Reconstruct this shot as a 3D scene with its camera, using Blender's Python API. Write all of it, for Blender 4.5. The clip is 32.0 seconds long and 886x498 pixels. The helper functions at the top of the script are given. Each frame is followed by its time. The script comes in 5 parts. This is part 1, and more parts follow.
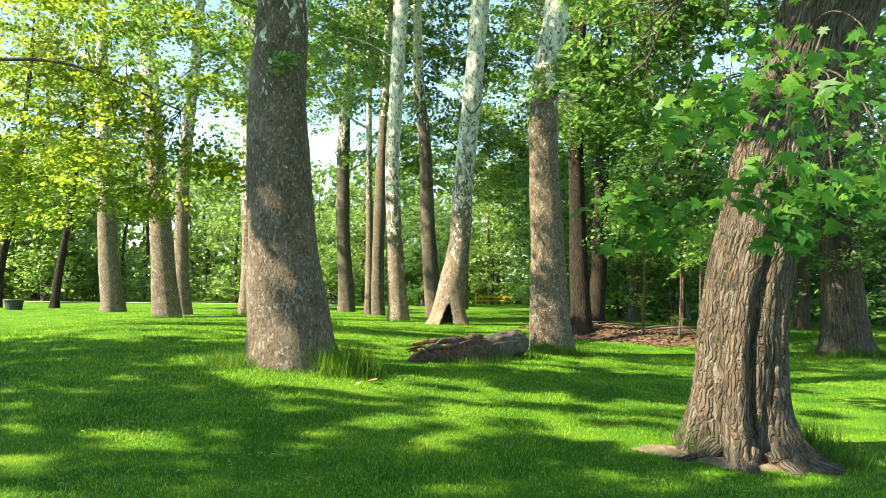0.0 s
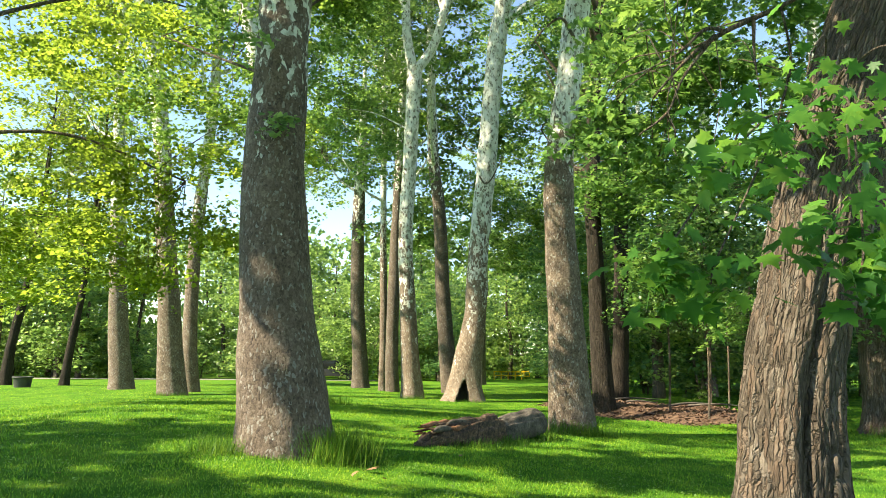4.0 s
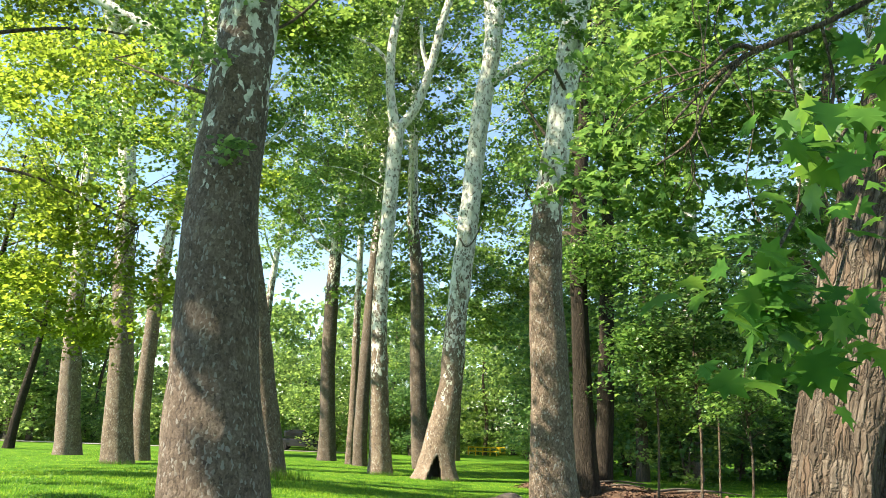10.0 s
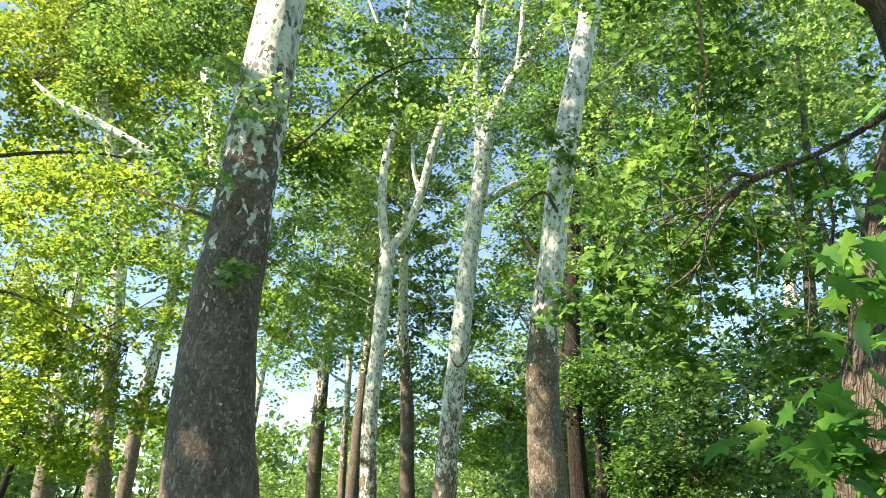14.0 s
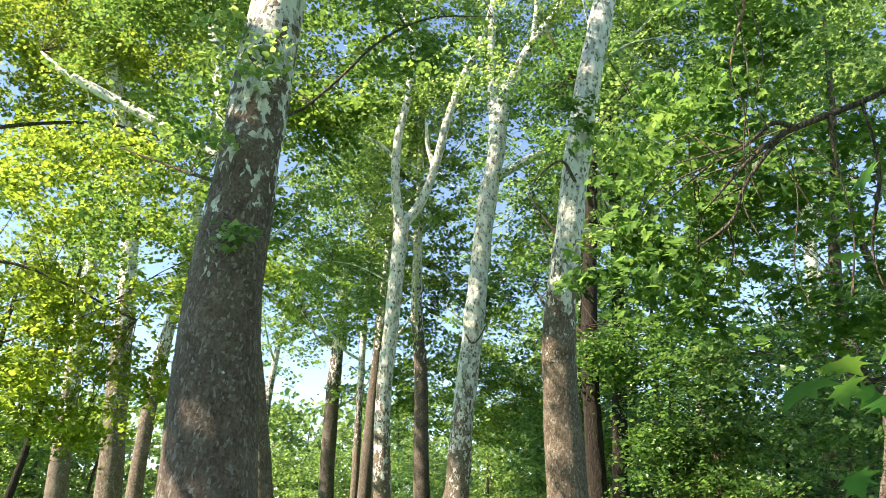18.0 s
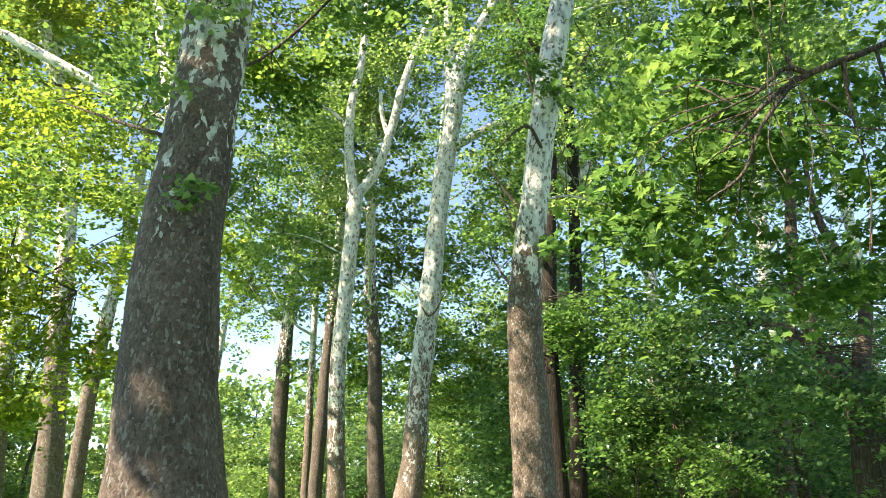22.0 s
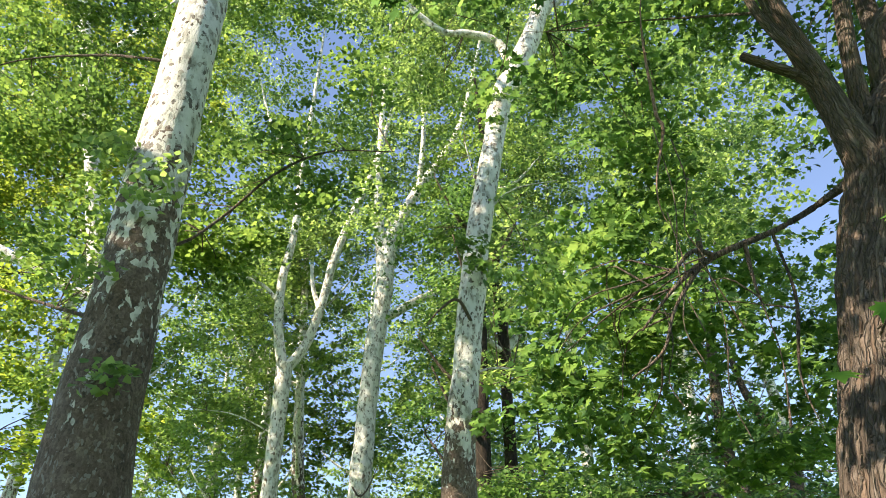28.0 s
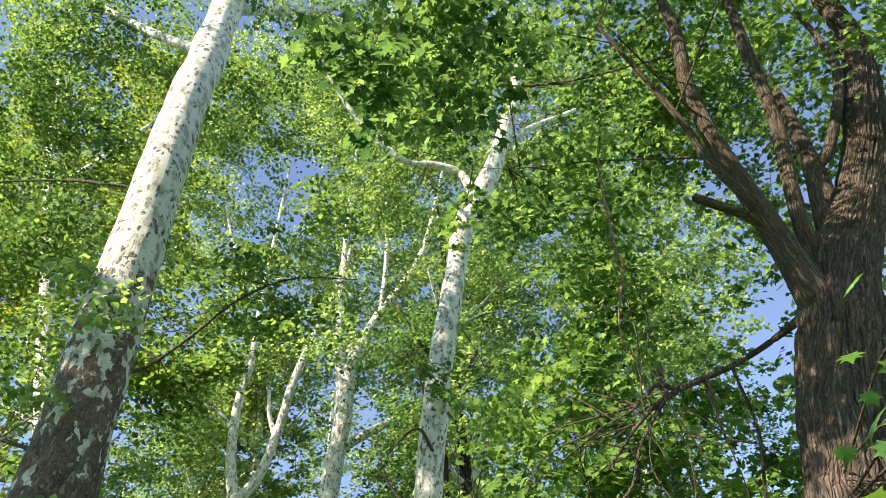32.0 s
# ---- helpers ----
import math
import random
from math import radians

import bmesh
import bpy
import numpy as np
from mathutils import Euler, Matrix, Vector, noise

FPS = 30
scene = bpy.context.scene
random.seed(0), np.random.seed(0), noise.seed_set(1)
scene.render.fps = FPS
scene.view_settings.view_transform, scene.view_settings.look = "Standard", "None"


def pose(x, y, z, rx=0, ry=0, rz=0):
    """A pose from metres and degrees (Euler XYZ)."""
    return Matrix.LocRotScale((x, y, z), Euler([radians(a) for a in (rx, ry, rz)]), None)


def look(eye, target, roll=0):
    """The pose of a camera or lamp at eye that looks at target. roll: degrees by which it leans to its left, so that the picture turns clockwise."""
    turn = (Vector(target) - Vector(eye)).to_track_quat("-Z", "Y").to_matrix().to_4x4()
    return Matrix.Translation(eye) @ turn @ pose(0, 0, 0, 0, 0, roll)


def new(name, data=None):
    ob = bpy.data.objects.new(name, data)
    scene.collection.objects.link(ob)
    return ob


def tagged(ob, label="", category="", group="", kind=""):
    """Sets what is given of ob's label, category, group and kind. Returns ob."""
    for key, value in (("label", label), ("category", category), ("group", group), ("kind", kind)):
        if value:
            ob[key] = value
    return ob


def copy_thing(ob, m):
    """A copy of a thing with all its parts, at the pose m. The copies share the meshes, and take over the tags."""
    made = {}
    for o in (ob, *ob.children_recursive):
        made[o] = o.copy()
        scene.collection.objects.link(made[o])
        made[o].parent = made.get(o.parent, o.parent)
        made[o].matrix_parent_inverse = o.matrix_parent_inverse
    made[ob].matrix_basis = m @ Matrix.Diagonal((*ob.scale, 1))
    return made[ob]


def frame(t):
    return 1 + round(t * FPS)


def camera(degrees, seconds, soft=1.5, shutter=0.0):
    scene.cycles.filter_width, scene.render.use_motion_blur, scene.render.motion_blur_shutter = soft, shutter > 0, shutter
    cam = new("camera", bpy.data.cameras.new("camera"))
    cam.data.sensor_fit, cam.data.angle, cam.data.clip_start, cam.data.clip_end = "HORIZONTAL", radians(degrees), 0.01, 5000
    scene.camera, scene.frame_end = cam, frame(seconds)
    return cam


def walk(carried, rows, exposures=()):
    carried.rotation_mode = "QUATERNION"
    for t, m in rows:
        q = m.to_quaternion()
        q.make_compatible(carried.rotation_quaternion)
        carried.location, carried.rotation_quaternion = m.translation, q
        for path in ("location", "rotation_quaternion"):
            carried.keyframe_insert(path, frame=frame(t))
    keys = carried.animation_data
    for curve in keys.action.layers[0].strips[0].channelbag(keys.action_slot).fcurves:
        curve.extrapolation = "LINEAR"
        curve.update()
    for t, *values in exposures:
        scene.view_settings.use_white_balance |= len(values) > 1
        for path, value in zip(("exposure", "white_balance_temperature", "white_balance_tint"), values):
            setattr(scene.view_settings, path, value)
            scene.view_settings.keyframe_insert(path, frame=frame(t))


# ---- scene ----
cam = camera(61.17, 32.0, soft=0.4)
PATH = [
    (0, (0.000, 0.000, 1.557), (-0.001, 9.992, 1.960), 0.62),
    (0.5, (-0.014, 0.098, 1.548), (-0.021, 10.089, 1.987), 0.94),
    (1, (0.005, 0.213, 1.551), (-0.008, 10.200, 2.073), 0.86),
    (1.5, (0.093, 0.274, 1.534), (0.021, 10.257, 2.115), 1.07),
    (2, (0.173, 0.335, 1.531), (0.045, 10.314, 2.154), 1.07),
    (2.5, (0.177, 0.421, 1.530), (0.020, 10.386, 2.352), 1.00),
    (3, (0.138, 0.561, 1.543), (-0.058, 10.496, 2.661), 0.70),
    (3.5, (0.132, 0.659, 1.566), (-0.101, 10.576, 2.835), 0.16),
    (5.5, (0.148, 0.999, 1.585), (-0.232, 10.846, 3.289), 1.28),
    (6, (0.143, 1.089, 1.593), (-0.244, 10.912, 3.426), 1.21),
    (6.5, (0.191, 1.175, 1.590), (-0.173, 10.961, 3.618), 1.12),
    (7, (0.233, 1.262, 1.591), (-0.112, 11.022, 3.743), 1.10),
    (7.5, (0.233, 1.403, 1.605), (-0.059, 11.135, 3.888), 1.07),
    (8, (0.178, 1.541, 1.614), (-0.096, 11.234, 4.061), 1.21),
    (8.5, (0.159, 1.658, 1.603), (-0.083, 11.371, 3.970), 1.00),
    (9, (0.203, 1.800, 1.594), (0.027, 11.519, 3.940), 1.03),
    (9.5, (0.217, 1.932, 1.585), (0.110, 11.658, 3.906), 2.19),
    (10, (0.159, 2.035, 1.590), (0.166, 11.766, 3.893), 2.10),
    (10.5, (0.081, 2.080, 1.587), (0.189, 11.809, 3.897), 1.99),
    (11, (0.038, 2.077, 1.592), (0.241, 11.797, 3.935), 2.01),
    (11.5, (0.025, 2.077, 1.597), (0.260, 11.724, 4.220), 2.09),
    (12, (0.021, 2.077, 1.608), (0.248, 11.630, 4.554), 1.97),
    (12.5, (0.020, 2.089, 1.627), (0.240, 11.508, 4.977), 1.96),
    (13, (0.010, 2.095, 1.643), (0.200, 11.405, 5.288), 2.01),
    (13.5, (0.011, 2.096, 1.652), (0.162, 11.380, 5.365), 1.98),
    (14, (-0.003, 2.077, 1.654), (0.126, 11.326, 5.453), 1.85),
    (14.5, (0.002, 2.068, 1.657), (0.099, 11.288, 5.528), 1.63),
    (16.5, (0.058, 2.174, 1.651), (-0.023, 11.383, 5.548), 1.15),
    (17, (0.123, 2.267, 1.631), (0.006, 11.482, 5.513), 1.44),
    (17.5, (0.102, 2.396, 1.631), (0.018, 11.716, 5.254), 2.21),
    (18, (0.023, 2.501, 1.641), (-0.034, 11.850, 5.187), 2.23),
    (18.5, (-0.028, 2.558, 1.637), (-0.043, 11.917, 5.159), 2.01),
    (19, (-0.051, 2.626, 1.639), (-0.030, 12.001, 5.120), 1.80),
    (19.5, (-0.050, 2.710, 1.621), (0.014, 12.096, 5.071), 1.33),
    (20, (-0.072, 2.844, 1.630), (0.023, 12.245, 5.038), 1.00),
    (20.5, (-0.106, 2.944, 1.634), (0.046, 12.375, 4.955), 0.91),
    (21, (-0.177, 3.012, 1.650), (0.164, 12.457, 4.917), 0.68),
    (21.5, (-0.212, 3.036, 1.669), (0.285, 12.484, 4.906), 0.86),
    (22, (-0.226, 3.038, 1.681), (0.423, 12.470, 4.940), 0.87),
    (22.5, (-0.256, 3.035, 1.686), (0.492, 12.396, 5.123), 0.86),
    (23, (-0.271, 3.014, 1.699), (0.450, 12.224, 5.526), 0.60),
    (23.5, (-0.271, 2.998, 1.706), (0.452, 12.026, 5.944), 0.43),
    (24, (-0.267, 2.994, 1.710), (0.434, 11.892, 6.220), 0.02),
    (24.5, (-0.269, 2.991, 1.717), (0.418, 11.777, 6.443), -0.33),
    (25, (-0.267, 2.987, 1.720), (0.428, 11.709, 6.562), -0.55),
    (25.5, (-0.259, 2.976, 1.720), (0.482, 11.657, 6.628), -0.69),
    (27.5, (-0.212, 2.979, 1.730), (1.081, 11.449, 6.886), -1.91),
    (28, (-0.216, 2.977, 1.737), (1.241, 11.347, 7.011), -2.43),
    (28.5, (-0.219, 2.965, 1.737), (1.351, 11.094, 7.345), -2.84),
    (29, (-0.230, 2.960, 1.748), (1.436, 10.882, 7.619), -3.14),
    (29.5, (-0.229, 2.957, 1.767), (1.509, 10.682, 7.875), -3.52),
    (30, (-0.238, 2.946, 1.769), (1.531, 10.574, 7.988), -3.71),
    (30.5, (-0.255, 2.933, 1.765), (1.550, 10.432, 8.130), -3.97),
    (31, (-0.256, 2.918, 1.769), (1.552, 10.358, 8.201), -4.08),
    (31.5, (-0.258, 2.915, 1.768), (1.569, 10.292, 8.268), -4.27),
    (32, (-0.257, 2.914, 1.771), (1.598, 10.227, 8.334), -4.43),
]
walk(cam, [(t, look(eye, target, roll)) for t, eye, target, roll in PATH], [(0.0, 2.02, 7700, 1.0), (2.0, 1.84, 7630, 3.0), (3.0, 1.82, 7600, 4.0), (6.0, 1.84, 7400, 6.0), (9.0, 1.8, 7250, 8.0), (14.0, 1.9, 7150, 12.0), (17.0, 1.76, 7200, 13.0), (20.0, 1.95, 7150, 14.0), (22.0, 1.94, 7200, 14.0), (25.0, 1.66, 7250, 16.0), (28.0, 1.66, 7300, 17.0), (32.0, 1.58, 7250, 17.0)])

# ---- sky, sun and exposure ----
SUN_ELEV, SUN_ROT = 40.0, 252.0
world = bpy.data.worlds.new("world")
scene.world = world
world.use_nodes = True
wn = world.node_tree
sky = wn.nodes.new("ShaderNodeTexSky")
sky.sky_type = "NISHITA"
sky.sun_disc = False
sky.sun_elevation, sky.sun_rotation = radians(SUN_ELEV), radians(SUN_ROT)
sky.air_density, sky.dust_density, sky.ozone_density = 0.8, 0.0, 2.0
wn.links.new(sky.outputs[0], wn.nodes["Background"].inputs[0])
wn.nodes["Background"].inputs[1].default_value = 0.118
TO_SUN = Vector((math.sin(radians(SUN_ROT)) * math.cos(radians(SUN_ELEV)), math.cos(radians(SUN_ROT)) * math.cos(radians(SUN_ELEV)), math.sin(radians(SUN_ELEV))))
sun_data = bpy.data.lights.new("sun", "SUN")
sun_data.energy, sun_data.angle, sun_data.color = 5.0, radians(0.6), (1.0, 0.92, 0.78)
sun = new("sun", sun_data)
sun.matrix_world = look(TO_SUN * 60, (0, 0, 0))


# ---- materials ----
def material(name):
    m = bpy.data.materials.new(name)
    m.use_nodes = True
    return m, m.node_tree.nodes, m.node_tree.links


def noise_node(n, l, scale, detail=4.0, rough=0.6, vec=None, stretch=None):
    """A noise texture on object coordinates, optionally stretched."""
    t = n.new("ShaderNodeTexNoise")
    t.inputs["Scale"].default_value, t.inputs["Detail"].default_value, t.inputs["Roughness"].default_value = scale, detail, rough
    c = n.new("ShaderNodeTexCoord").outputs["Object"] if vec is None else vec
    if stretch:
        mp = n.new("ShaderNodeMapping")
        mp.inputs["Scale"].default_value = stretch
        l.new(c, mp.inputs[0])
        c = mp.outputs[0]
    l.new(c, t.inputs["Vector"])
    return t


def ramp(n, l, src, stops):
    r = n.new("ShaderNodeValToRGB")
    e = r.color_ramp.elements
    while len(e) < len(stops):
        e.new(0.5)
    for el, (p, c) in zip(e, stops):
        el.position, el.color = p, (*c, 1)
    l.new(src, r.inputs[0])
    return r


def math_node(n, l, op, a, b=None, clamp=False):
    m = n.new("ShaderNodeMath")
    m.operation, m.use_clamp = op, clamp
    for k, v in enumerate((a, b)):
        if v is None:
            continue
        if isinstance(v, (int, float)):
            m.inputs[k].default_value = v
        else:
            l.new(v, m.inputs[k])
    return m.outputs[0]


def mix_col(n, l, fac, a, b):
    m = n.new("ShaderNodeMix")
    m.data_type = "RGBA"
    for sock, v in ((m.inputs[0], fac), (m.inputs[6], a), (m.inputs[7], b)):
        if isinstance(v, (int, float)):
            sock.default_value = v
        elif isinstance(v, tuple):
            sock.default_value = (*v, 1)
        else:
            l.new(v, sock)
    return m.outputs[2]


def bump_to(n, l, bsdf, height, strength, distance=0.02):
    b = n.new("ShaderNodeBump")
    b.inputs["Strength"].default_value, b.inputs["Distance"].default_value = strength, distance
    l.new(height, b.inputs["Height"])
    l.new(b.outputs[0], bsdf.inputs["Normal"])


def leaf_material(name, dark, mid, light, glow=0.45, gloss=0.5):
    """Leaf: glossy face colour by leaf, with light passing through the blade."""
    m, n, l = material(name)
    b = n["Principled BSDF"]
    geo = n.new("ShaderNodeNewGeometry")
    info = n.new("ShaderNodeObjectInfo")
    rnd = math_node(n, l, "FRACT", math_node(n, l, "ADD", geo.outputs["Random Per Island"], info.outputs["Random"]))
    blotch = noise_node(n, l, 0.8, 2.0)
    f = math_node(n, l, "ADD", math_node(n, l, "MULTIPLY", rnd, 0.55), math_node(n, l, "MULTIPLY", math_node(n, l, "SUBTRACT", blotch.outputs[0], 0.24), 0.95))
    c = ramp(n, l, f, [(0.20, dark), (0.52, mid), (0.86, light)])
    l.new(c.outputs[0], b.inputs["Base Color"])
    b.inputs["Roughness"].default_value = 0.38
    b.inputs["Specular IOR Level"].default_value = gloss
    tr = n.new("ShaderNodeBsdfTranslucent")
    hue = n.new("ShaderNodeHueSaturation")
    hue.inputs["Hue"].default_value, hue.inputs["Saturation"].default_value, hue.inputs["Value"].default_value = 0.485, 1.0, 1.9
    l.new(c.outputs[0], hue.inputs["Color"])
    l.new(hue.outputs[0], tr.inputs[0])
    mx = n.new("ShaderNodeMixShader")
    mx.inputs[0].default_value = glow
    l.new(b.outputs[0], mx.inputs[1])
    l.new(tr.outputs[0], mx.inputs[2])
    l.new(mx.outputs[0], n["Material Output"].inputs["Surface"])
    return m


def sycamore_bark(name, low, high, dark=1.0):
    """Grey-brown scaly bark that flakes off to cream and white between the heights low and high."""
    m, n, l = material(name)
    b = n["Principled BSDF"]
    co = n.new("ShaderNodeTexCoord").outputs["Object"]
    sep = n.new("ShaderNodeSeparateXYZ")
    l.new(co, sep.inputs[0])
    mp = n.new("ShaderNodeMapping")
    mp.inputs["Scale"].default_value = (1, 1, 0.55)
    warp = noise_node(n, l, 9.0, 3.0, vec=co)
    off = n.new("ShaderNodeVectorMath")
    off.operation = "MULTIPLY_ADD"
    l.new(warp.outputs["Color"], off.inputs[0])
    off.inputs[1].default_value = (0.09, 0.09, 0.12)
    l.new(co, off.inputs[2])
    l.new(off.outputs[0], mp.inputs[0])
    plate = n.new("ShaderNodeTexVoronoi")
    plate.inputs["Scale"].default_value = 42.0
    l.new(mp.outputs[0], plate.inputs["Vector"])
    rnd = n.new("ShaderNodeSeparateColor")
    l.new(plate.outputs["Color"], rnd.inputs[0])
    fine = noise_node(n, l, 38.0, 8.0, 0.78, vec=co)
    broad = noise_node(n, l, 3.2, 5.0, 0.65, vec=co)
    tone_in = math_node(n, l, "ADD", math_node(n, l, "MULTIPLY", fine.outputs[0], 0.52), math_node(n, l, "ADD", math_node(n, l, "MULTIPLY", broad.outputs[0], 0.36), math_node(n, l, "MULTIPLY", rnd.outputs[0], 0.14)))
    brown = ramp(n, l, tone_in, [(0.36, (0.044 * dark, 0.028 * dark, 0.018 * dark)), (0.48, (0.162 * dark, 0.113 * dark, 0.078 * dark)), (0.58, (0.255 * dark, 0.19 * dark, 0.14 * dark)), (0.68, (0.42 * dark, 0.335 * dark, 0.255 * dark))])
    fleck = math_node(n, l, "MULTIPLY", math_node(n, l, "SUBTRACT", rnd.outputs[2], 0.88), 20.0, True)
    mottle = noise_node(n, l, 8.0, 3.0, 0.6, vec=co, stretch=(1, 1, 0.55))
    white = ramp(n, l, mottle.outputs[0], [(0.40, (0.67, 0.67, 0.62)), (0.53, (0.57, 0.57, 0.51)), (0.56, (0.44, 0.45, 0.39)), (0.63, (0.34, 0.33, 0.28))])
    chip_in = n.new("ShaderNodeTexVoronoi")
    chip_in.inputs["Scale"].default_value = 24.0
    l.new(mp.outputs[0], chip_in.inputs["Vector"])
    chip_rnd = n.new("ShaderNodeSeparateColor")
    l.new(chip_in.outputs["Color"], chip_rnd.inputs[0])
    chip = math_node(n, l, "MULTIPLY", math_node(n, l, "SUBTRACT", math_node(n, l, "ADD", chip_rnd.outputs[0], math_node(n, l, "MULTIPLY", mottle.outputs[0], 0.8)), 1.24), 30.0, True)
    chip_tone = ramp(n, l, chip_rnd.outputs[1], [(0.2, (0.11, 0.095, 0.075)), (0.6, (0.22, 0.20, 0.165)), (0.9, (0.34, 0.33, 0.28))])
    bare = mix_col(n, l, chip, white.outputs[0], chip_tone.outputs[0])
    # how far up the bark has flaked off, plate by plate
    up = n.new("ShaderNodeMapRange")
    up.inputs[1].default_value, up.inputs[2].default_value = low, high
    l.new(sep.outputs[2], up.inputs[0])
    patch = noise_node(n, l, 5.0, 3.0, 0.6, vec=mp.outputs[0])
    jig = n.new("ShaderNodeTexVoronoi")
    jig.inputs["Scale"].default_value = 17.0
    l.new(mp.outputs[0], jig.inputs["Vector"])
    flake = n.new("ShaderNodeSeparateColor")
    l.new(jig.outputs["Color"], flake.inputs[0])
    score = math_node(n, l, "ADD", math_node(n, l, "MULTIPLY", up.outputs[0], 0.9), math_node(n, l, "SUBTRACT", math_node(n, l, "ADD", math_node(n, l, "MULTIPLY", patch.outputs[0], 1.5), math_node(n, l, "MULTIPLY", flake.outputs[1], 0.42)), 1.47))
    edge = math_node(n, l, "MULTIPLY", score, 40.0, True)
    tone = mix_col(n, l, math_node(n, l, "MULTIPLY", fleck, 0.75), brown.outputs[0], (0.42 * dark, 0.40 * dark, 0.35 * dark))
    l.new(mix_col(n, l, edge, tone, bare), b.inputs["Base Color"])
    b.inputs["Roughness"].default_value = 0.85
    h = math_node(n, l, "ADD", math_node(n, l, "MULTIPLY", plate.outputs["Distance"], -0.3), math_node(n, l, "ADD", math_node(n, l, "MULTIPLY", fine.outputs[0], 0.6), math_node(n, l, "MULTIPLY", edge, -0.5)))
    bump_to(n, l, b, h, 1.0, 0.04)
    return m


def furrowed_bark(name, dark, mid, light, warm=(0.20, 0.125, 0.08), grown=False):
    """Long shaggy plates between deep dark furrows, with warm inner bark where plates have come away."""
    m, n, l = material(name)
    b = n["Principled BSDF"]
    co = n.new("ShaderNodeTexCoord").outputs["Object"]
    if grown:
        grain = n.new("ShaderNodeAttribute")
        grain.attribute_name = "grain"
        co = grain.outputs["Vector"]
    warp = noise_node(n, l, 6.0, 4.0, vec=co)
    off = n.new("ShaderNodeVectorMath")
    off.operation = "MULTIPLY_ADD"
    l.new(warp.outputs["Color"], off.inputs[0])
    off.inputs[1].default_value = (0.07, 0.07, 0.16)
    l.new(co, off.inputs[2])
    mp = n.new("ShaderNodeMapping")
    mp.inputs["Scale"].default_value = (1, 1, 0.14)
    l.new(off.outputs[0], mp.inputs[0])
    gap = n.new("ShaderNodeTexVoronoi")
    gap.feature = "DISTANCE_TO_EDGE"
    gap.inputs["Scale"].default_value = 34.0
    l.new(mp.outputs[0], gap.inputs["Vector"])
    plate = n.new("ShaderNodeTexVoronoi")
    plate.inputs["Scale"].default_value = 34.0
    l.new(mp.outputs[0], plate.inputs["Vector"])
    rnd = n.new("ShaderNodeSeparateColor")
    l.new(plate.outputs["Color"], rnd.inputs[0])
    top = math_node(n, l, "MULTIPLY", gap.outputs["Distance"], 5.0, True)
    fine = noise_node(n, l, 70.0, 7.0, 0.75, vec=co, stretch=(1, 1, 0.16))
    broad = noise_node(n, l, 2.2, 4.0, vec=co)
    f = math_node(n, l, "ADD", math_node(n, l, "MULTIPLY", fine.outputs[0], 0.55), math_node(n, l, "ADD", math_node(n, l, "MULTIPLY", rnd.outputs[0], 0.16), math_node(n, l, "MULTIPLY", broad.outputs[0], 0.30)))
    c = ramp(n, l, f, [(0.34, dark), (0.50, mid), (0.70, light)])
    bare = math_node(n, l, "MULTIPLY", math_node(n, l, "SUBTRACT", math_node(n, l, "ADD", rnd.outputs[1], broad.outputs[0]), 1.22), 6.0, True)
    face = mix_col(n, l, math_node(n, l, "MULTIPLY", bare, 0.5), c.outputs[0], warm)
    l.new(mix_col(n, l, math_node(n, l, "ADD", math_node(n, l, "MULTIPLY", top, 2.6), 0.25, True), tuple(0.8 * q for q in dark), face), b.inputs["Base Color"])
    b.inputs["Roughness"].default_value = 0.92
    b.inputs["Specular IOR Level"].default_value = 0.2
    bump_to(n, l, b, math_node(n, l, "ADD", top, math_node(n, l, "ADD", math_node(n, l, "MULTIPLY", rnd.outputs[2], 0.35), math_node(n, l, "MULTIPLY", fine.outputs[0], 0.9))), 1.0, 0.022)
    return m


def mottled(name, stops, scale, rough=0.9, bump=0.4, fine=40.0, stretch=None, gloss=0.4):
    m, n, l = material(name)
    b = n["Principled BSDF"]
    a = noise_node(n, l, scale, 5.0, 0.65, stretch=stretch)
    z = noise_node(n, l, fine, 4.0, 0.7, stretch=stretch)
    f = math_node(n, l, "ADD", math_node(n, l, "MULTIPLY", a.outputs[0], 0.6), math_node(n, l, "MULTIPLY", z.outputs[0], 0.4))
    l.new(ramp(n, l, f, stops).outputs[0], b.inputs["Base Color"])
    b.inputs["Roughness"].default_value = rough
    b.inputs["Specular IOR Level"].default_value = gloss
    bump_to(n, l, b, f, bump, 0.03)
    return m


LEAF_SYC = leaf_material("sycamore_leaf", (0.036, 0.086, 0.020), (0.084, 0.168, 0.036), (0.178, 0.285, 0.054), 0.5)
# sunlight is put into these two yellower, brighter leaf colours
LEAF_YEL = leaf_material("sunny_leaf", (0.058, 0.106, 0.016), (0.122, 0.187, 0.024), (0.212, 0.272, 0.038), 0.56)
LEAF_SUN = leaf_material("sunlit_broad_leaf", (0.072, 0.125, 0.016), (0.136, 0.208, 0.023), (0.21, 0.285, 0.037), 0.66)
LEAF_MAP = leaf_material("maple_leaf_green", (0.020, 0.064, 0.018), (0.070, 0.162, 0.038), (0.155, 0.27, 0.058), 0.5)
LEAF_NEAR = leaf_material("hanging_maple_leaf", (0.026, 0.098, 0.022), (0.058, 0.170, 0.030), (0.125, 0.245, 0.034), 0.52, 0.12)
# the dark wood's deep shade is put into this leaf colour
LEAF_SHADED = leaf_material("shaded_leaf", (0.026, 0.080, 0.028), (0.072, 0.158, 0.050), (0.145, 0.248, 0.068), 0.48)
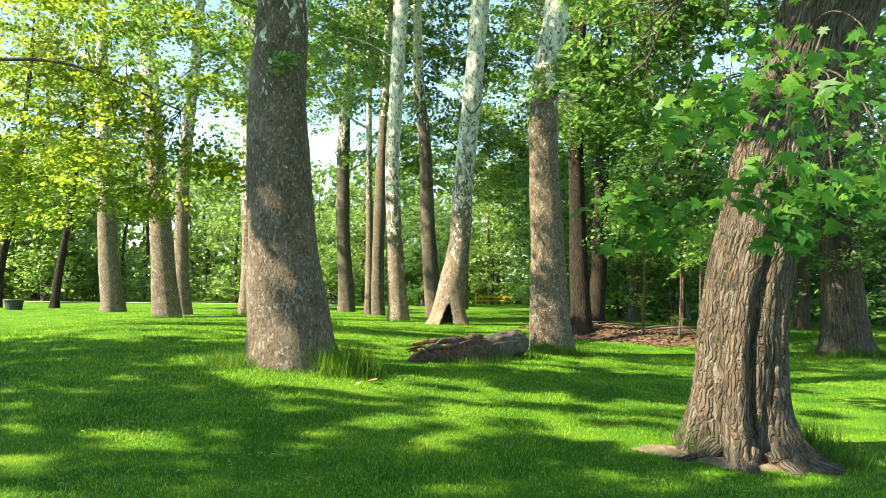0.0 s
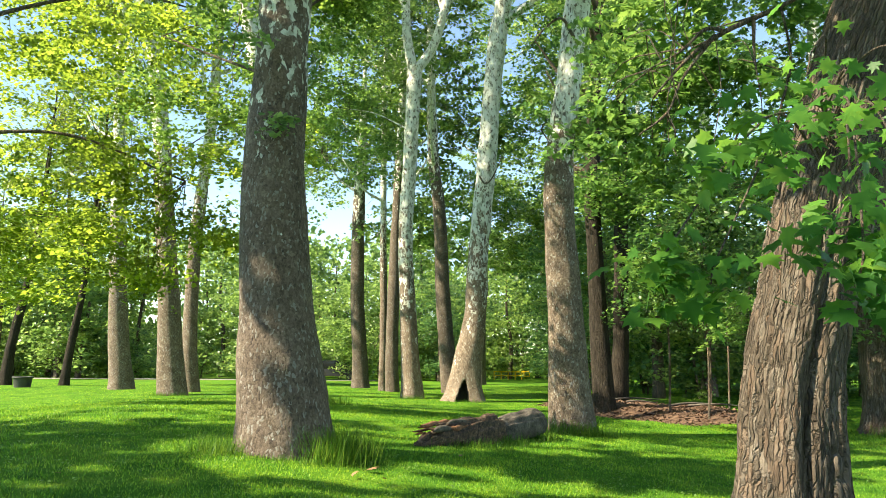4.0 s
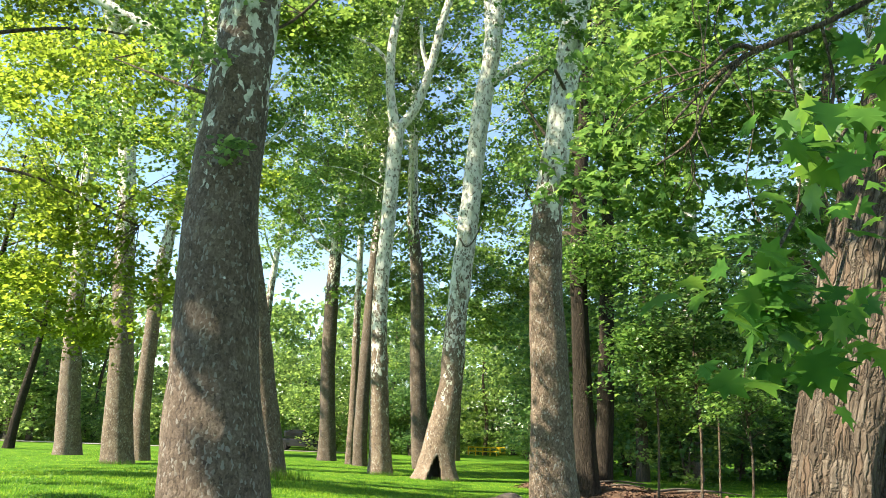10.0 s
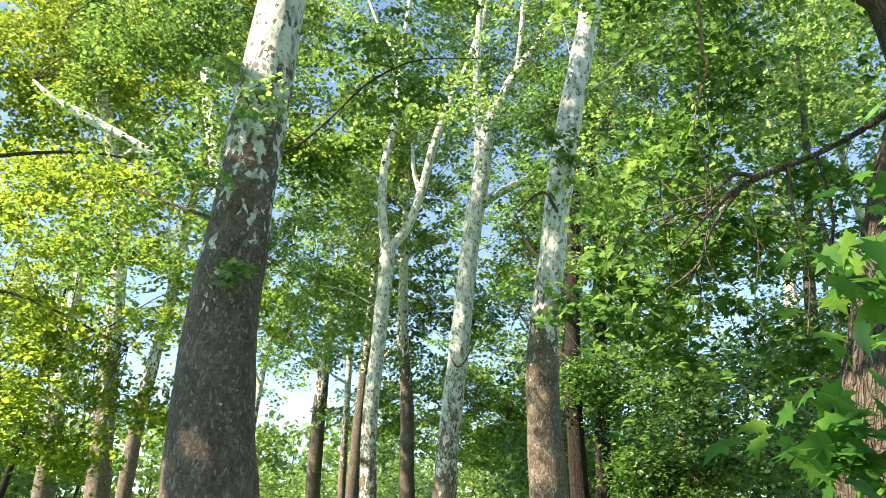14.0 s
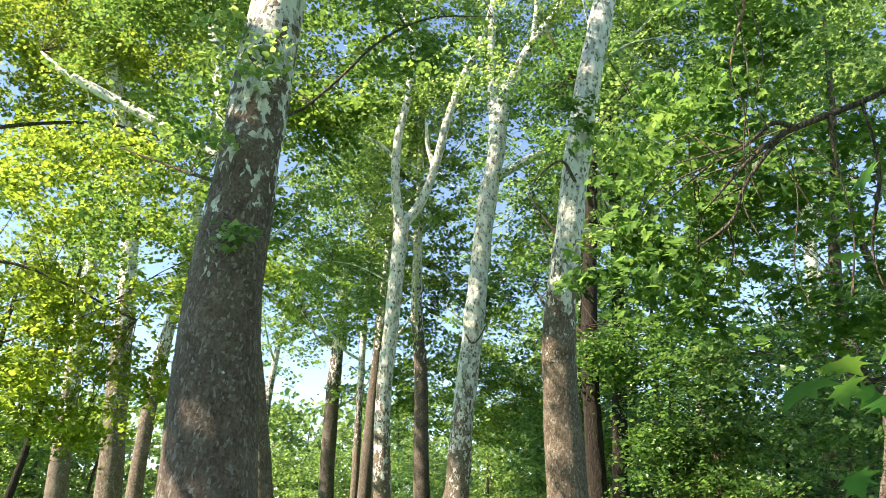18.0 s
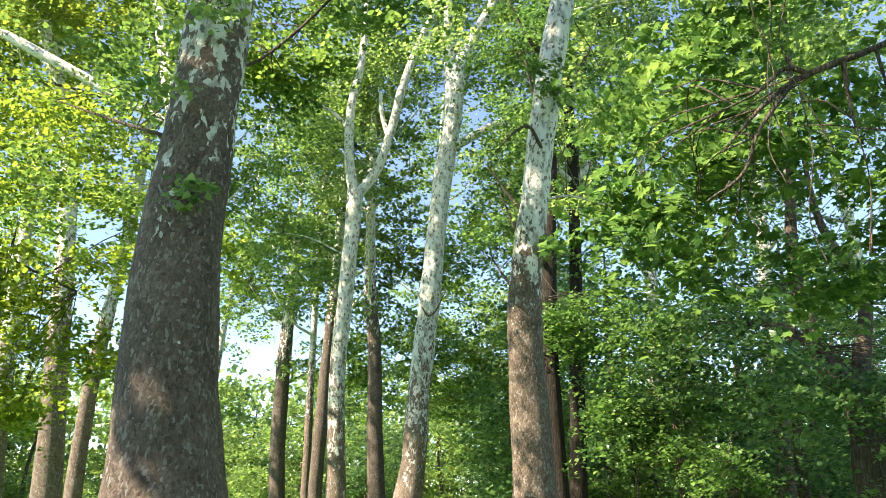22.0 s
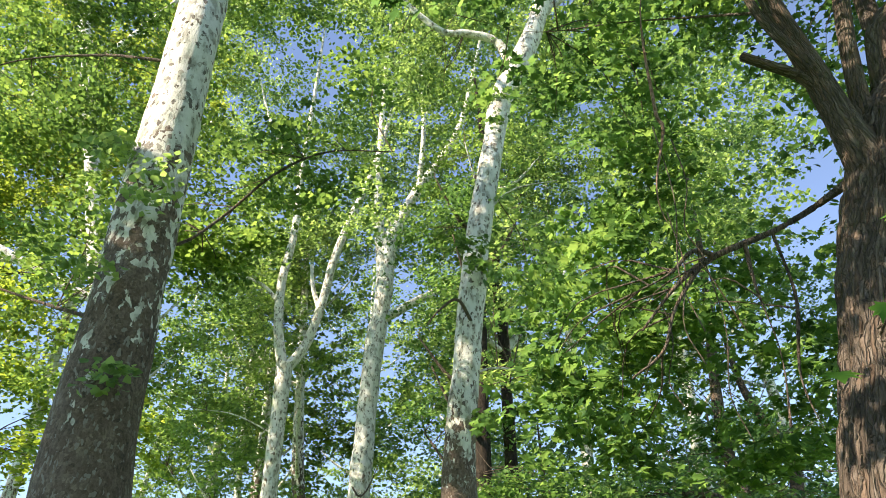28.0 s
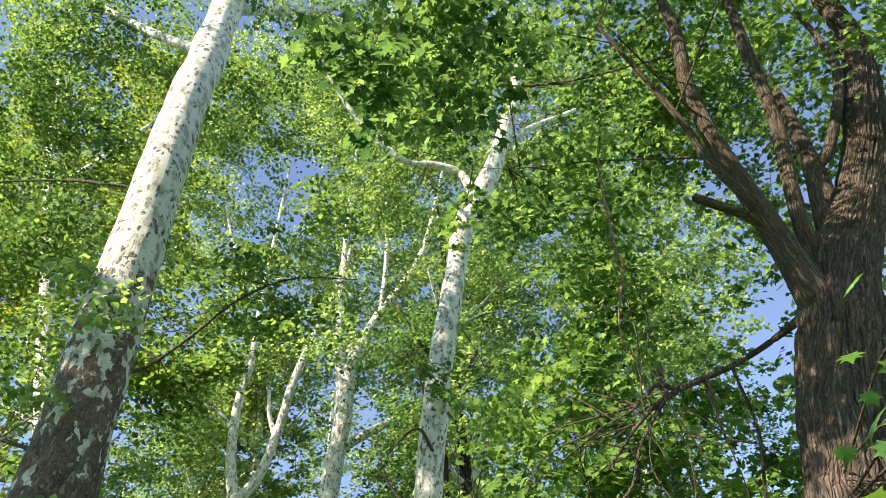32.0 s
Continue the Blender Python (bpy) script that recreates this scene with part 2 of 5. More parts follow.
# lightened leaf colour: sunlight and distance haze are put into it
LEAF_LIT = leaf_material("lit_leaf", (0.054, 0.115, 0.034), (0.134, 0.230, 0.062), (0.245, 0.35, 0.092), 0.55)
GRASS = leaf_material("grass_blade", (0.034, 0.115, 0.014), (0.098, 0.245, 0.024), (0.25, 0.37, 0.040), 0.42, 0.12)
GRASS_LONG = leaf_material("long_grass_blade", (0.020, 0.070, 0.010), (0.055, 0.145, 0.018), (0.13, 0.22, 0.03), 0.42, 0.12)
BARK_MAIN = sycamore_bark("sycamore_bark_main", 2.7, 7.5, 0.58)
BARK_TALL = sycamore_bark("sycamore_bark_tall", 4.0, 7.0, 0.66)
# dark bark, its colour also deepened to stand in for shade
BARK_DARK_SHADED = furrowed_bark("shade_dark_wood_bark", (0.014, 0.011, 0.008), (0.034, 0.027, 0.021), (0.066, 0.055, 0.043), (0.06, 0.045, 0.032), True)
BARK_PALE = sycamore_bark("sycamore_bark_pale", 0.0, 8.0, 0.8)
BARK_MID = sycamore_bark("sycamore_bark_mid", 3.0, 10.0, 0.68)
BARK_DARK = sycamore_bark("sycamore_bark_dark", 6.0, 13.5, 0.45)
BARK_MAPLE = furrowed_bark("maple_bark", (0.036, 0.028, 0.021), (0.100, 0.079, 0.060), (0.20, 0.17, 0.138), (0.14, 0.09, 0.06), True)
BARK_WOOD = furrowed_bark("wood_bark", (0.045, 0.036, 0.028), (0.11, 0.09, 0.07), (0.19, 0.16, 0.125))
DEAD = mottled("dead_wood", [(0.36, (0.018, 0.015, 0.012)), (0.5, (0.068, 0.057, 0.047)), (0.66, (0.17, 0.148, 0.122))], 5.0, bump=0.9)
LOAM = mottled("rotten_heartwood", [(0.34, (0.012, 0.009, 0.007)), (0.47, (0.048, 0.032, 0.022)), (0.57, (0.12, 0.072, 0.044)), (0.68, (0.22, 0.18, 0.14))], 14.0, bump=0.9)
RUST = mottled("red_rotten_wood", [(0.34, (0.06, 0.028, 0.016)), (0.5, (0.19, 0.085, 0.042)), (0.66, (0.34, 0.19, 0.11))], 16.0, bump=0.9)
VINE = mottled("vine_bark", [(0.34, (0.05, 0.03, 0.02)), (0.5, (0.15, 0.09, 0.06)), (0.66, (0.27, 0.19, 0.14))], 30.0, bump=0.7)
# shade inside the hollow, painted as near-black wood
HOLLOW_SHADE = mottled("hollow_shade", [(0.3, (0.012, 0.009, 0.007)), (0.7, (0.035, 0.027, 0.02))], 6.0)
LAWN = mottled("lawn", [(0.36, (0.028, 0.095, 0.010)), (0.5, (0.075, 0.180, 0.017)), (0.64, (0.16, 0.245, 0.026))], 1.6, bump=1.0, fine=75.0, gloss=0.05)
CHIPS = mottled("wood_chips", [(0.3, (0.040, 0.022, 0.014)), (0.5, (0.115, 0.066, 0.042)), (0.7, (0.25, 0.16, 0.11))], 6.0, bump=1.0, fine=50.0)
SOIL = mottled("bare_soil", [(0.32, (0.075, 0.052, 0.034)), (0.5, (0.17, 0.125, 0.085)), (0.68, (0.29, 0.23, 0.16))], 7.0, bump=0.8, fine=60.0)
GRAVEL = mottled("gravel_road", [(0.3, (0.22, 0.21, 0.19)), (0.7, (0.38, 0.36, 0.33))], 3.0, bump=0.4)
YELLOW = mottled("yellow_paint", [(0.3, (0.62, 0.38, 0.01)), (0.7, (0.78, 0.50, 0.02))], 4.0, rough=0.5, bump=0.05)
STEEL = mottled("grey_steel", [(0.3, (0.028, 0.029, 0.028)), (0.7, (0.06, 0.062, 0.06))], 8.0, rough=0.6, bump=0.1)


GROWN = (BARK_MAPLE, BARK_DARK_SHADED)

# ---- mesh tools ----
rng = np.random.default_rng(7)


def mesh_part(name, verts, faces, mat, parent=None, label="", smooth=True):
    """Links vertices and faces (an array of quads or triangles, or a list of mixed faces) as one mesh object under a thing."""
    me = bpy.data.meshes.new(name)
    if isinstance(faces, np.ndarray):
        k, nf = faces.shape[1], len(faces)
        me.vertices.add(len(verts))
        me.vertices.foreach_set("co", np.asarray(verts, np.float32).ravel())
        me.loops.add(nf * k)
        me.loops.foreach_set("vertex_index", faces.astype(np.int32).ravel())
        me.polygons.add(nf)
        me.polygons.foreach_set("loop_start", np.arange(0, nf * k, k, dtype=np.int32))
        me.update(calc_edges=True)
    else:
        me.from_pydata([tuple(v) for v in verts], [], faces)
        me.update()
    if smooth:
        me.polygons.foreach_set("use_smooth", np.ones(len(me.polygons), bool))
    me.materials.append(mat)
    ob = new(name, me)
    if parent is not None:
        ob.parent = parent
    if label:
        tagged(ob, label)
    return ob


def thing(name, x, y, z, label, category, group="", kind=""):
    ob = new(name)
    ob.empty_display_size = 0.2
    ob.location = (x, y, z)
    return tagged(ob, label, category, group, kind)


def hash3(i, j, k):
    h = (i * 374761393 + j * 668265263 + k * 2147483647 + 1013904223) & 0xFFFFFFFF
    h = ((h ^ (h >> 13)) * 1274126177) & 0xFFFFFFFF
    return ((h ^ (h >> 16)) & 0xFFFF) / 65535.0


def vnoise(p):
    """Smooth value noise from 0 to 1 at an array of points."""
    q = np.floor(p).astype(np.int64)
    f = p - q
    f = f * f * (3 - 2 * f)
    out = 0
    for a in (0, 1):
        for b in (0, 1):
            for c in (0, 1):
                w = (f[:, 0] if a else 1 - f[:, 0]) * (f[:, 1] if b else 1 - f[:, 1]) * (f[:, 2] if c else 1 - f[:, 2])
                out = out + w * hash3(q[:, 0] + a, q[:, 1] + b, q[:, 2] + c)
    return out


def ground_z(x, y):
    x, y = np.asarray(x, float), np.asarray(y, float)
    h = 0.70 * np.exp(-((x + 5) ** 2) / 40.5 - (y - 11) ** 2 / 98) - 0.10
    h = h + 0.25 * np.exp(-((x + 10) ** 2) / 72 - (y - 25) ** 2 / 98)
    h = h - 0.015 * np.clip(y - 30, 0, 50)
    return h


def lawn_z(x, y):
    """Height of the turf itself, with its small swells."""
    x, y = np.asarray(x, float), np.asarray(y, float)
    return ground_z(x, y) + 0.05 * (vnoise(np.column_stack([x * 0.5, y * 0.5, x * 0])) - 0.5)


def spline(points, n):
    """Catmull-Rom through rows of numbers, n samples."""
    p = np.array(points, float)
    p = np.vstack([2 * p[0] - p[1], p, 2 * p[-1] - p[-2]])
    u = np.linspace(0, len(p) - 3 - 1e-6, n)
    i = u.astype(int)
    t = (u - i)[:, None]
    a, b, c, d = p[i], p[i + 1], p[i + 2], p[i + 3]
    return 0.5 * (2 * b + (c - a) * t + (2 * a - 5 * b + 4 * c - d) * t**2 + (3 * b - a - 3 * c + d) * t**3)


def tube(rows, sides=12, rings=24, lump=0.0, bark=None, flare=0.0, lobes=5, seed=0, roots=0.0, crease=None):
    """A tapering limb or trunk through rows of x, y, z, radius. bark: 'plates' or 'furrows' relief. flare: how the foot spreads."""
    s = spline(rows, rings)
    c, r = s[:, :3], np.maximum(s[:, 3], 0.004)
    d = np.gradient(c, axis=0)
    d /= np.linalg.norm(d, axis=1)[:, None]
    ref = np.where(np.abs(d[:, 2:3]) > 0.5, np.array([[0.0, 1.0, 0.0]]), np.array([[0.0, 0.0, 1.0]]))
    u = np.cross(ref, d)
    u /= np.linalg.norm(u, axis=1)[:, None]
    v = np.cross(d, u)
    ang = np.linspace(0, 2 * np.pi, sides, endpoint=False)
    out = np.cos(ang)[None, :, None] * u[:, None] + np.sin(ang)[None, :, None] * v[:, None]
    rad = np.repeat(r[:, None], sides, 1)
    up = (c[:, 2] - c[0, 2])[:, None]
    if flare:
        wave = 0.5 + 0.5 * np.cos(lobes * ang + seed + 0.6 * np.sin(2 * ang + seed))[None]
        rad = rad * (1 + flare * np.exp(-up / 0.55) * (0.35 + 0.65 * wave) + roots * np.exp(-up / 0.26) * wave**1.5)
    if crease is not None:
        gap = (ang - crease + np.pi) % (2 * np.pi) - np.pi
        rad = rad - 0.075 * np.exp(-((gap[None] + 0.10 * np.sin(up * 2.0)) / 0.13) ** 2) * np.exp(-((up - 1.4) / 1.6) ** 2)
    pos = c[:, None] + out * rad[..., None]
    flat = pos.reshape(-1, 3)
    amt = 0
    if lump:
        amt = lump * (vnoise(flat * np.array([2.2, 2.2, 1.3]) + seed * 7.7) - 0.5) * 2
    if bark == "plates":
        amt = amt + 0.010 * (vnoise(flat * np.array([13, 13, 7.0]) + seed) - 0.5) + 0.008 * (vnoise(flat * np.array([38, 38, 26.0])) - 0.5)
    if bark == "furrows":
        g = vnoise(np.column_stack([np.tile(ang * 6.5, rings), np.repeat(c[:, 2] * 1.1, sides), flat[:, 0] * 0 + seed]) + 0.5 * vnoise(flat * 3.0)[:, None])
        g2 = vnoise(np.column_stack([np.tile(ang * 14, rings), np.repeat(c[:, 2] * 3.6, sides), flat[:, 0] * 0 + seed + 9]) + 0.8 * vnoise(flat * 5.0)[:, None])
        amt = amt + 0.018 * (np.abs(g - 0.5) * 2 - 0.5) + 0.026 * (np.minimum(np.abs(g2 - 0.5) * 3.2, 1) - 0.6)
    if np.ndim(amt):
        flat = flat + out.reshape(-1, 3) * amt[:, None]
    i = np.arange(rings - 1)[:, None] * sides
    j = np.arange(sides)[None]
    k = (j + 1) % sides
    faces = np.stack([i + j, i + k, i + sides + k, i + sides + j], -1).reshape(-1, 4)
    tip = np.vstack([flat, c[-1] + d[-1] * r[-1] * 0.5])
    cap = np.stack([(rings - 1) * sides + j[0], (rings - 1) * sides + k[0], np.full(sides, rings * sides), np.full(sides, rings * sides)], -1)
    return tip, np.vstack([faces, cap[:, :4]])


def clean_faces(f):
    """Quads whose last two corners agree become triangles."""
    return [tuple(q) if q[2] != q[3] else tuple(q[:3]) for q in f.tolist()]


def limb(parent, rows, mat, name="limb", label="", **kw):
    v, f = tube(rows, **kw)
    n = len(f) - kw.get("sides", 12)
    ob = mesh_part(name, v, f[:n] if len(v) > 3000 else clean_faces(f), mat, parent, label)
    if mat in GROWN:
        # the grain runs along the limb: round it at its mean girth, and its length
        sides, rings = kw.get("sides", 12), kw.get("rings", 24)
        line = spline(rows, rings)
        run = np.concatenate([[0], np.cumsum(np.linalg.norm(np.diff(line[:, :3], axis=0), axis=1))])
        girth = max(0.05, float(np.mean(line[: rings // 2, 3])))
        ang = np.linspace(0, 2 * np.pi, sides, endpoint=False)
        g = np.stack([np.tile(np.cos(ang) * girth, rings), np.tile(np.sin(ang) * girth, rings), np.repeat(run, sides)], -1)
        g = np.vstack([g, [[0, 0, run[-1]]]])
        at = ob.data.attributes.new("grain", "FLOAT_VECTOR", "POINT")
        at.data.foreach_set("vector", g.astype(np.float32).ravel())
    return ob


LEAF_SHAPE = np.array([(0, 0, 0), (-0.56, 0.30, 0.10), (-0.36, 0.72, 0.05), (0, 1.05, -0.10), (0.34, 0.75, 0.05), (0.58, 0.34, 0.10)])
LEAF_FACES = np.array([(0, 2, 1), (0, 3, 2), (0, 4, 3), (0, 5, 4)])
LOBED_SHAPE = np.array([(0, 0, 0), (-0.60, 0.18, 0.02), (-0.29, 0.40, 0.07), (-0.46, 0.80, 0.0), (-0.15, 0.70, 0.04), (0, 1.12, -0.14), (0.15, 0.72, 0.04), (0.44, 0.82, 0.0), (0.30, 0.40, 0.07), (0.62, 0.22, 0.02)])
LOBED_FACES = np.array([(0, k + 1, k) for k in range(1, 9)])
SMALL_SHAPE = np.array([(0, 0, 0), (-0.50, 0.52, 0.08), (0.03, 1.0, -0.06), (0.48, 0.46, 0.10)])
SMALL_FACES = np.array([(0, 2, 1), (0, 3, 2)])


def leaf_arrays(centres, sizes, r, tilt=0.7, droop=0.35, small=False, lean=None, lobed=False):
    """Leaves folded along the midrib, at the centres."""
    shape0, faces0 = (LOBED_SHAPE, LOBED_FACES) if lobed else (SMALL_SHAPE, SMALL_FACES) if small else (LEAF_SHAPE, LEAF_FACES)
    n = len(centres)
    yaw = r.uniform(0, 2 * np.pi, n)
    a, b = r.normal(-droop, tilt * 0.8, n), r.normal(0, tilt, n)
    if lean is not None:
        a, b = a * 0.6 + lean[:, 0], b * 0.6 + lean[:, 1]
        yaw = yaw * 0.5 + lean[:, 2]
    shape = np.repeat(shape0[None] - np.array([0, 0.5, 0]), n, 0) * np.asarray(sizes)[:, None, None]
    x, y, z = shape[..., 0], shape[..., 1], shape[..., 2]
    ca, sa, cb, sb, cy, sy = (f(w)[:, None] for w in (a, b, yaw) for f in (np.cos, np.sin))
    y, z = y * ca - z * sa, y * sa + z * ca
    x, z = x * cb + z * sb, -x * sb + z * cb
    x, y = x * cy - y * sy, x * sy + y * cy
    v = np.stack([x, y, z], -1) + centres[:, None]
    f = ((np.arange(n) * len(shape0))[:, None, None] + faces0[None]).reshape(-1, faces0.shape[1])
    return v.reshape(-1, 3), f


def clusters(blobs, r):
    """Centres of leafy sprays inside rows of x, y, z, rx, ry, rz, how many: boughs bunch together and leave gaps."""
    out = []
    for x, y, z, a, b, c, n in blobs:
        k = max(1, int(n) // 5)
        p = r.normal(size=(k * 2, 3))
        p /= np.linalg.norm(p, axis=1)[:, None]
        p *= (r.uniform(0.03, 1, (k * 2, 1))) ** (1 / 2.6)
        q = p * (a, b, c) + (x, y, z)
        bunch = vnoise(q * 2.4 / max(1.0, min(a, b, c)) + 31.7) + r.uniform(0, 0.45, k * 2)
        best = np.argsort(-bunch)[:k]
        p, q = p[best], q[best]
        # each bough runs outwards and droops, with a row of sprays on it
        yaw = np.arctan2(p[:, 1], p[:, 0]) + r.normal(0, 0.9, k)
        step = np.column_stack([np.cos(yaw), np.sin(yaw), r.normal(-0.12, 0.22, k)]) * min(a, b, 1.5) * 0.32
        for j in range(5):
            out.append(q + step * (j - 2) + r.normal(size=(k, 3)) * 0.10 * min(a, c, 1.2) - np.array([0, 0, 0.04 * (j - 2) ** 2]))
    return np.vstack(out)


def spray_leaves(cent, per, spread, r):
    """Leaf centres in flat drooping fans, one round each spray."""
    n = len(cent)
    yaw = r.uniform(0, 2 * np.pi, n)
    u = np.column_stack([np.cos(yaw), np.sin(yaw), r.normal(-0.10, 0.30, n)])
    w = np.column_stack([-np.sin(yaw), np.cos(yaw), r.normal(0, 0.30, n)])
    k = np.repeat(np.arange(n), per)
    s = r.uniform(-1, 1, n * per)
    rows = np.round(r.normal(0, 1.5, n * per)) / 2.2 + r.normal(0, 0.10, n * per)
    side = rows * (1.1 - 0.55 * np.abs(s))
    p = cent[k] + u[k] * (s * spread * 1.7)[:, None] + w[k] * (side * spread)[:, None]
    p[:, 2] += r.normal(0, 0.16, n * per) * spread - 0.28 * spread * (s * s + side * side)
    return p


def along(limbs, n=8):
    """Points along limbs, where twigs may leave them."""
    return np.vstack([spline(rows, n)[n // 3 :, :3] for rows in limbs])


def crown(parent, blobs, per, spread, size, mat, seed, twigs=None, twig_mat=None, label="", tilt=0.6, small=False, most=200, longest=3.0, thin=1.0, wide=1.0, lobed=False):
    """The leaves of a tree as one mesh; twigs: points on its limbs from which thin twigs reach the sprays."""
    r = np.random.default_rng(seed)
    base = np.array(parent.location)
    cent = clusters([(*q[:3], q[3] * wide, q[4] * wide, q[5] * wide, q[6] * 1.9 * thin) for q in blobs], r)
    per, spread, size = int(per * 1.1), spread * 0.76, size * 0.73
    p = spray_leaves(cent, per, spread, r)
    lean = np.repeat(np.column_stack([r.normal(0, 0.32, len(cent)), r.normal(0, 0.32, len(cent)), r.uniform(0, 6.28, len(cent))]), per, 0)
    v, f = leaf_arrays(p - base, size * r.uniform(0.6, 1.35, len(p)), r, tilt, small=small, lean=lean, lobed=lobed)
    tagged(mesh_part("crown", v, f, mat, parent, label), kind="stuff")
    if twigs is not None:
        src = np.array(twigs, float)
        vs, fs, n0 = [], [], 0
        for c in cent[:: max(1, len(cent) // most)]:
            d = np.linalg.norm(src - c, axis=1) + np.maximum(0, src[:, 2] - c[2]) * 0.5 + r.uniform(0, 1.6, len(src))
            s = src[np.argmin(d)]
            gap = np.linalg.norm(c - s)
            if gap > longest:
                continue
            mid = (s * 0.45 + c * 0.55) + np.array([0, 0, 0.10 * gap]) + r.normal(0, 0.09 * gap, 3)
            w = 0.003 + 0.002 * gap
            tv, tf = tube([(*(s - base), w * 1.5), (*(mid - base), w), (*(c - base), 0.004)], 4, 7)
            vs.append(tv)
            fs.append(tf[:24] + n0)
            n0 += len(tv)
        if vs:
            tagged(mesh_part("branchwork", np.vstack(vs), np.vstack(fs), twig_mat, parent), kind="stuff")


# ---- ground ----
def make_ground():
    xs = np.unique(np.concatenate([np.linspace(-40, 40, 121), np.linspace(-900, -40, 16), np.linspace(40, 900, 16)]))
    ys = np.unique(np.concatenate([np.linspace(-20, 80, 141), np.linspace(-500, -20, 10), np.linspace(80, 1500, 16)]))
    gx, gy = np.meshgrid(xs, ys)
    p = np.column_stack([gx.ravel(), gy.ravel(), gx.ravel() * 0])
    p[:, 2] = ground_z(p[:, 0], p[:, 1]) + 0.05 * (vnoise(p * 0.5) - 0.5) * (np.abs(p[:, 0]) < 60)
    nx = len(xs)
    i = (np.arange(len(ys) - 1)[:, None] * nx + np.arange(nx - 1)[None]).ravel()
    ob = mesh_part("ground", p, np.stack([i, i + 1, i + nx + 1, i + nx], -1), LAWN)
    tagged(ob, "mown green park lawn with dappled sunlight", "lawn", kind="structure")


make_ground()


# ---- the sycamores ----
def gz(x, y):
    return float(ground_z(x, y))


def tree(x, y, label, group="", name="sycamore_tree"):
    return thing(name, x, y, gz(x, y) - 0.05, label, "tree", group)


def local(rows, t):
    return [(a - t.location[0], b - t.location[1], c - t.location[2], r) for a, b, c, r in rows]


LAWN_TREES = "sycamores on the lawn"

# the great sycamore near the camera
t = tree(-1.95, 9.55, "massive sycamore with scaly grey-brown bark turning white above", LAWN_TREES)
limb(t, local([(-1.87, 9.55, 0.22, 0.62), (-1.90, 9.55, 0.60, 0.565), (-1.94, 9.55, 1.05, 0.51), (-2.05, 9.55, 1.9, 0.435), (-2.12, 9.55, 3.0, 0.405), (-2.14, 9.55, 4.2, 0.35), (-2.10, 9.6, 5.2, 0.32), (-2.13, 9.75, 6.5, 0.31), (-2.13, 9.95, 7.8, 0.30), (-2.10, 10.1, 9.2, 0.29), (-2.08, 10.45, 11.3, 0.30), (-2.03, 10.8, 13.3, 0.29), (-1.9, 11.3, 17, 0.24), (-1.6, 12, 21, 0.17), (-1.4, 12.5, 25, 0.08)], t), BARK_MAIN, "trunk", sides=92, rings=310, lump=0.03, bark="plates", flare=0.14, lobes=4, seed=1)
MAIN_LIMBS = [
    [(-2.05, 10.6, 12.5, 0.10), (-3.6, 11.6, 14.5, 0.08), (-5.6, 12.5, 17, 0.05), (-7, 13, 20, 0.03)],
    [(-2.0, 11, 14.5, 0.10), (-0.6, 12, 16.5, 0.08), (1.0, 13, 19, 0.05), (2.0, 14, 22, 0.03)],
    [(-1.9, 11.3, 17, 0.10), (-3.0, 13.0, 19.5, 0.07), (-4.0, 14.5, 23, 0.03)],
    [(-2.1, 9.75, 5.9, 0.025), (-1.87, 10.4, 6.33, 0.019), (-1.46, 10.6, 6.91, 0.017), (-0.96, 10.6, 7.53, 0.016), (-0.33, 10.6, 7.93, 0.013), (0.5, 10.6, 8.0, 0.006)],
    [(-2.3, 9.9, 8.6, 0.024), (-3.4, 10.6, 9.3, 0.018), (-4.8, 11.2, 9.6, 0.010), (-5.8, 11.6, 9.2, 0.006)],
    [(-2.2, 9.8, 5.0, 0.025), (-3.2, 10.6, 5.6, 0.018), (-4.4, 11.4, 6.3, 0.008)],
]
for rows in MAIN_LIMBS:
    limb(t, local(rows, t), BARK_PALE if rows[0][3] > 0.05 else BARK_WOOD, sides=10, rings=18)
crown(t, [(-4.2, 12.6, 6.4, 1.9, 1.6, 1.5, 60), (-3.6, 12.0, 9.5, 2.0, 1.6, 1.8, 48), (-3.8, 14, 13, 3.0, 2.4, 3.2, 26), (-0.95, 10.9, 7.9, 0.9, 0.6, 0.8, 16), (0.2, 11.0, 9.2, 1.2, 0.7, 0.7, 12), (0.2, 13.8, 14.5, 2.4, 1.6, 1.6, 8), (-1.5, 12.8, 18, 4.2, 3.4, 4.2, 110), (-4.8, 12, 16, 2.6, 2.4, 3.4, 90), (-5.0, 12.8, 14.4, 1.8, 1.4, 1.3, 50), (-5.9, 13.4, 11.6, 1.8, 1.4, 1.6, 26), (-2.9, 13.6, 15.4, 1.6, 1.3, 1.4, 26), (-1.6, 11.6, 6.6, 0.8, 0.6, 1.2, 34), (-1.2, 11.8, 8.9, 0.9, 0.7, 0.8, 14), (-5.2, 12.4, 12.4, 1.3, 0.9, 1.0, 46), (-4.4, 12.4, 9.6, 1.2, 0.9, 0.9, 36), (0.2, 15.5, 20.5, 2.6, 2, 2.6, 60), (-1.0, 13.2, 14.2, 0.8, 0.8, 1.2, 20)],
      92, 0.38, 0.086, LEAF_SYC, 11, np.vstack([along(MAIN_LIMBS), [(-2.1, 9.8, 7.0), (-2.1, 10, 9)]]), BARK_WOOD, thin=0.54, wide=1.12, longest=1.6)
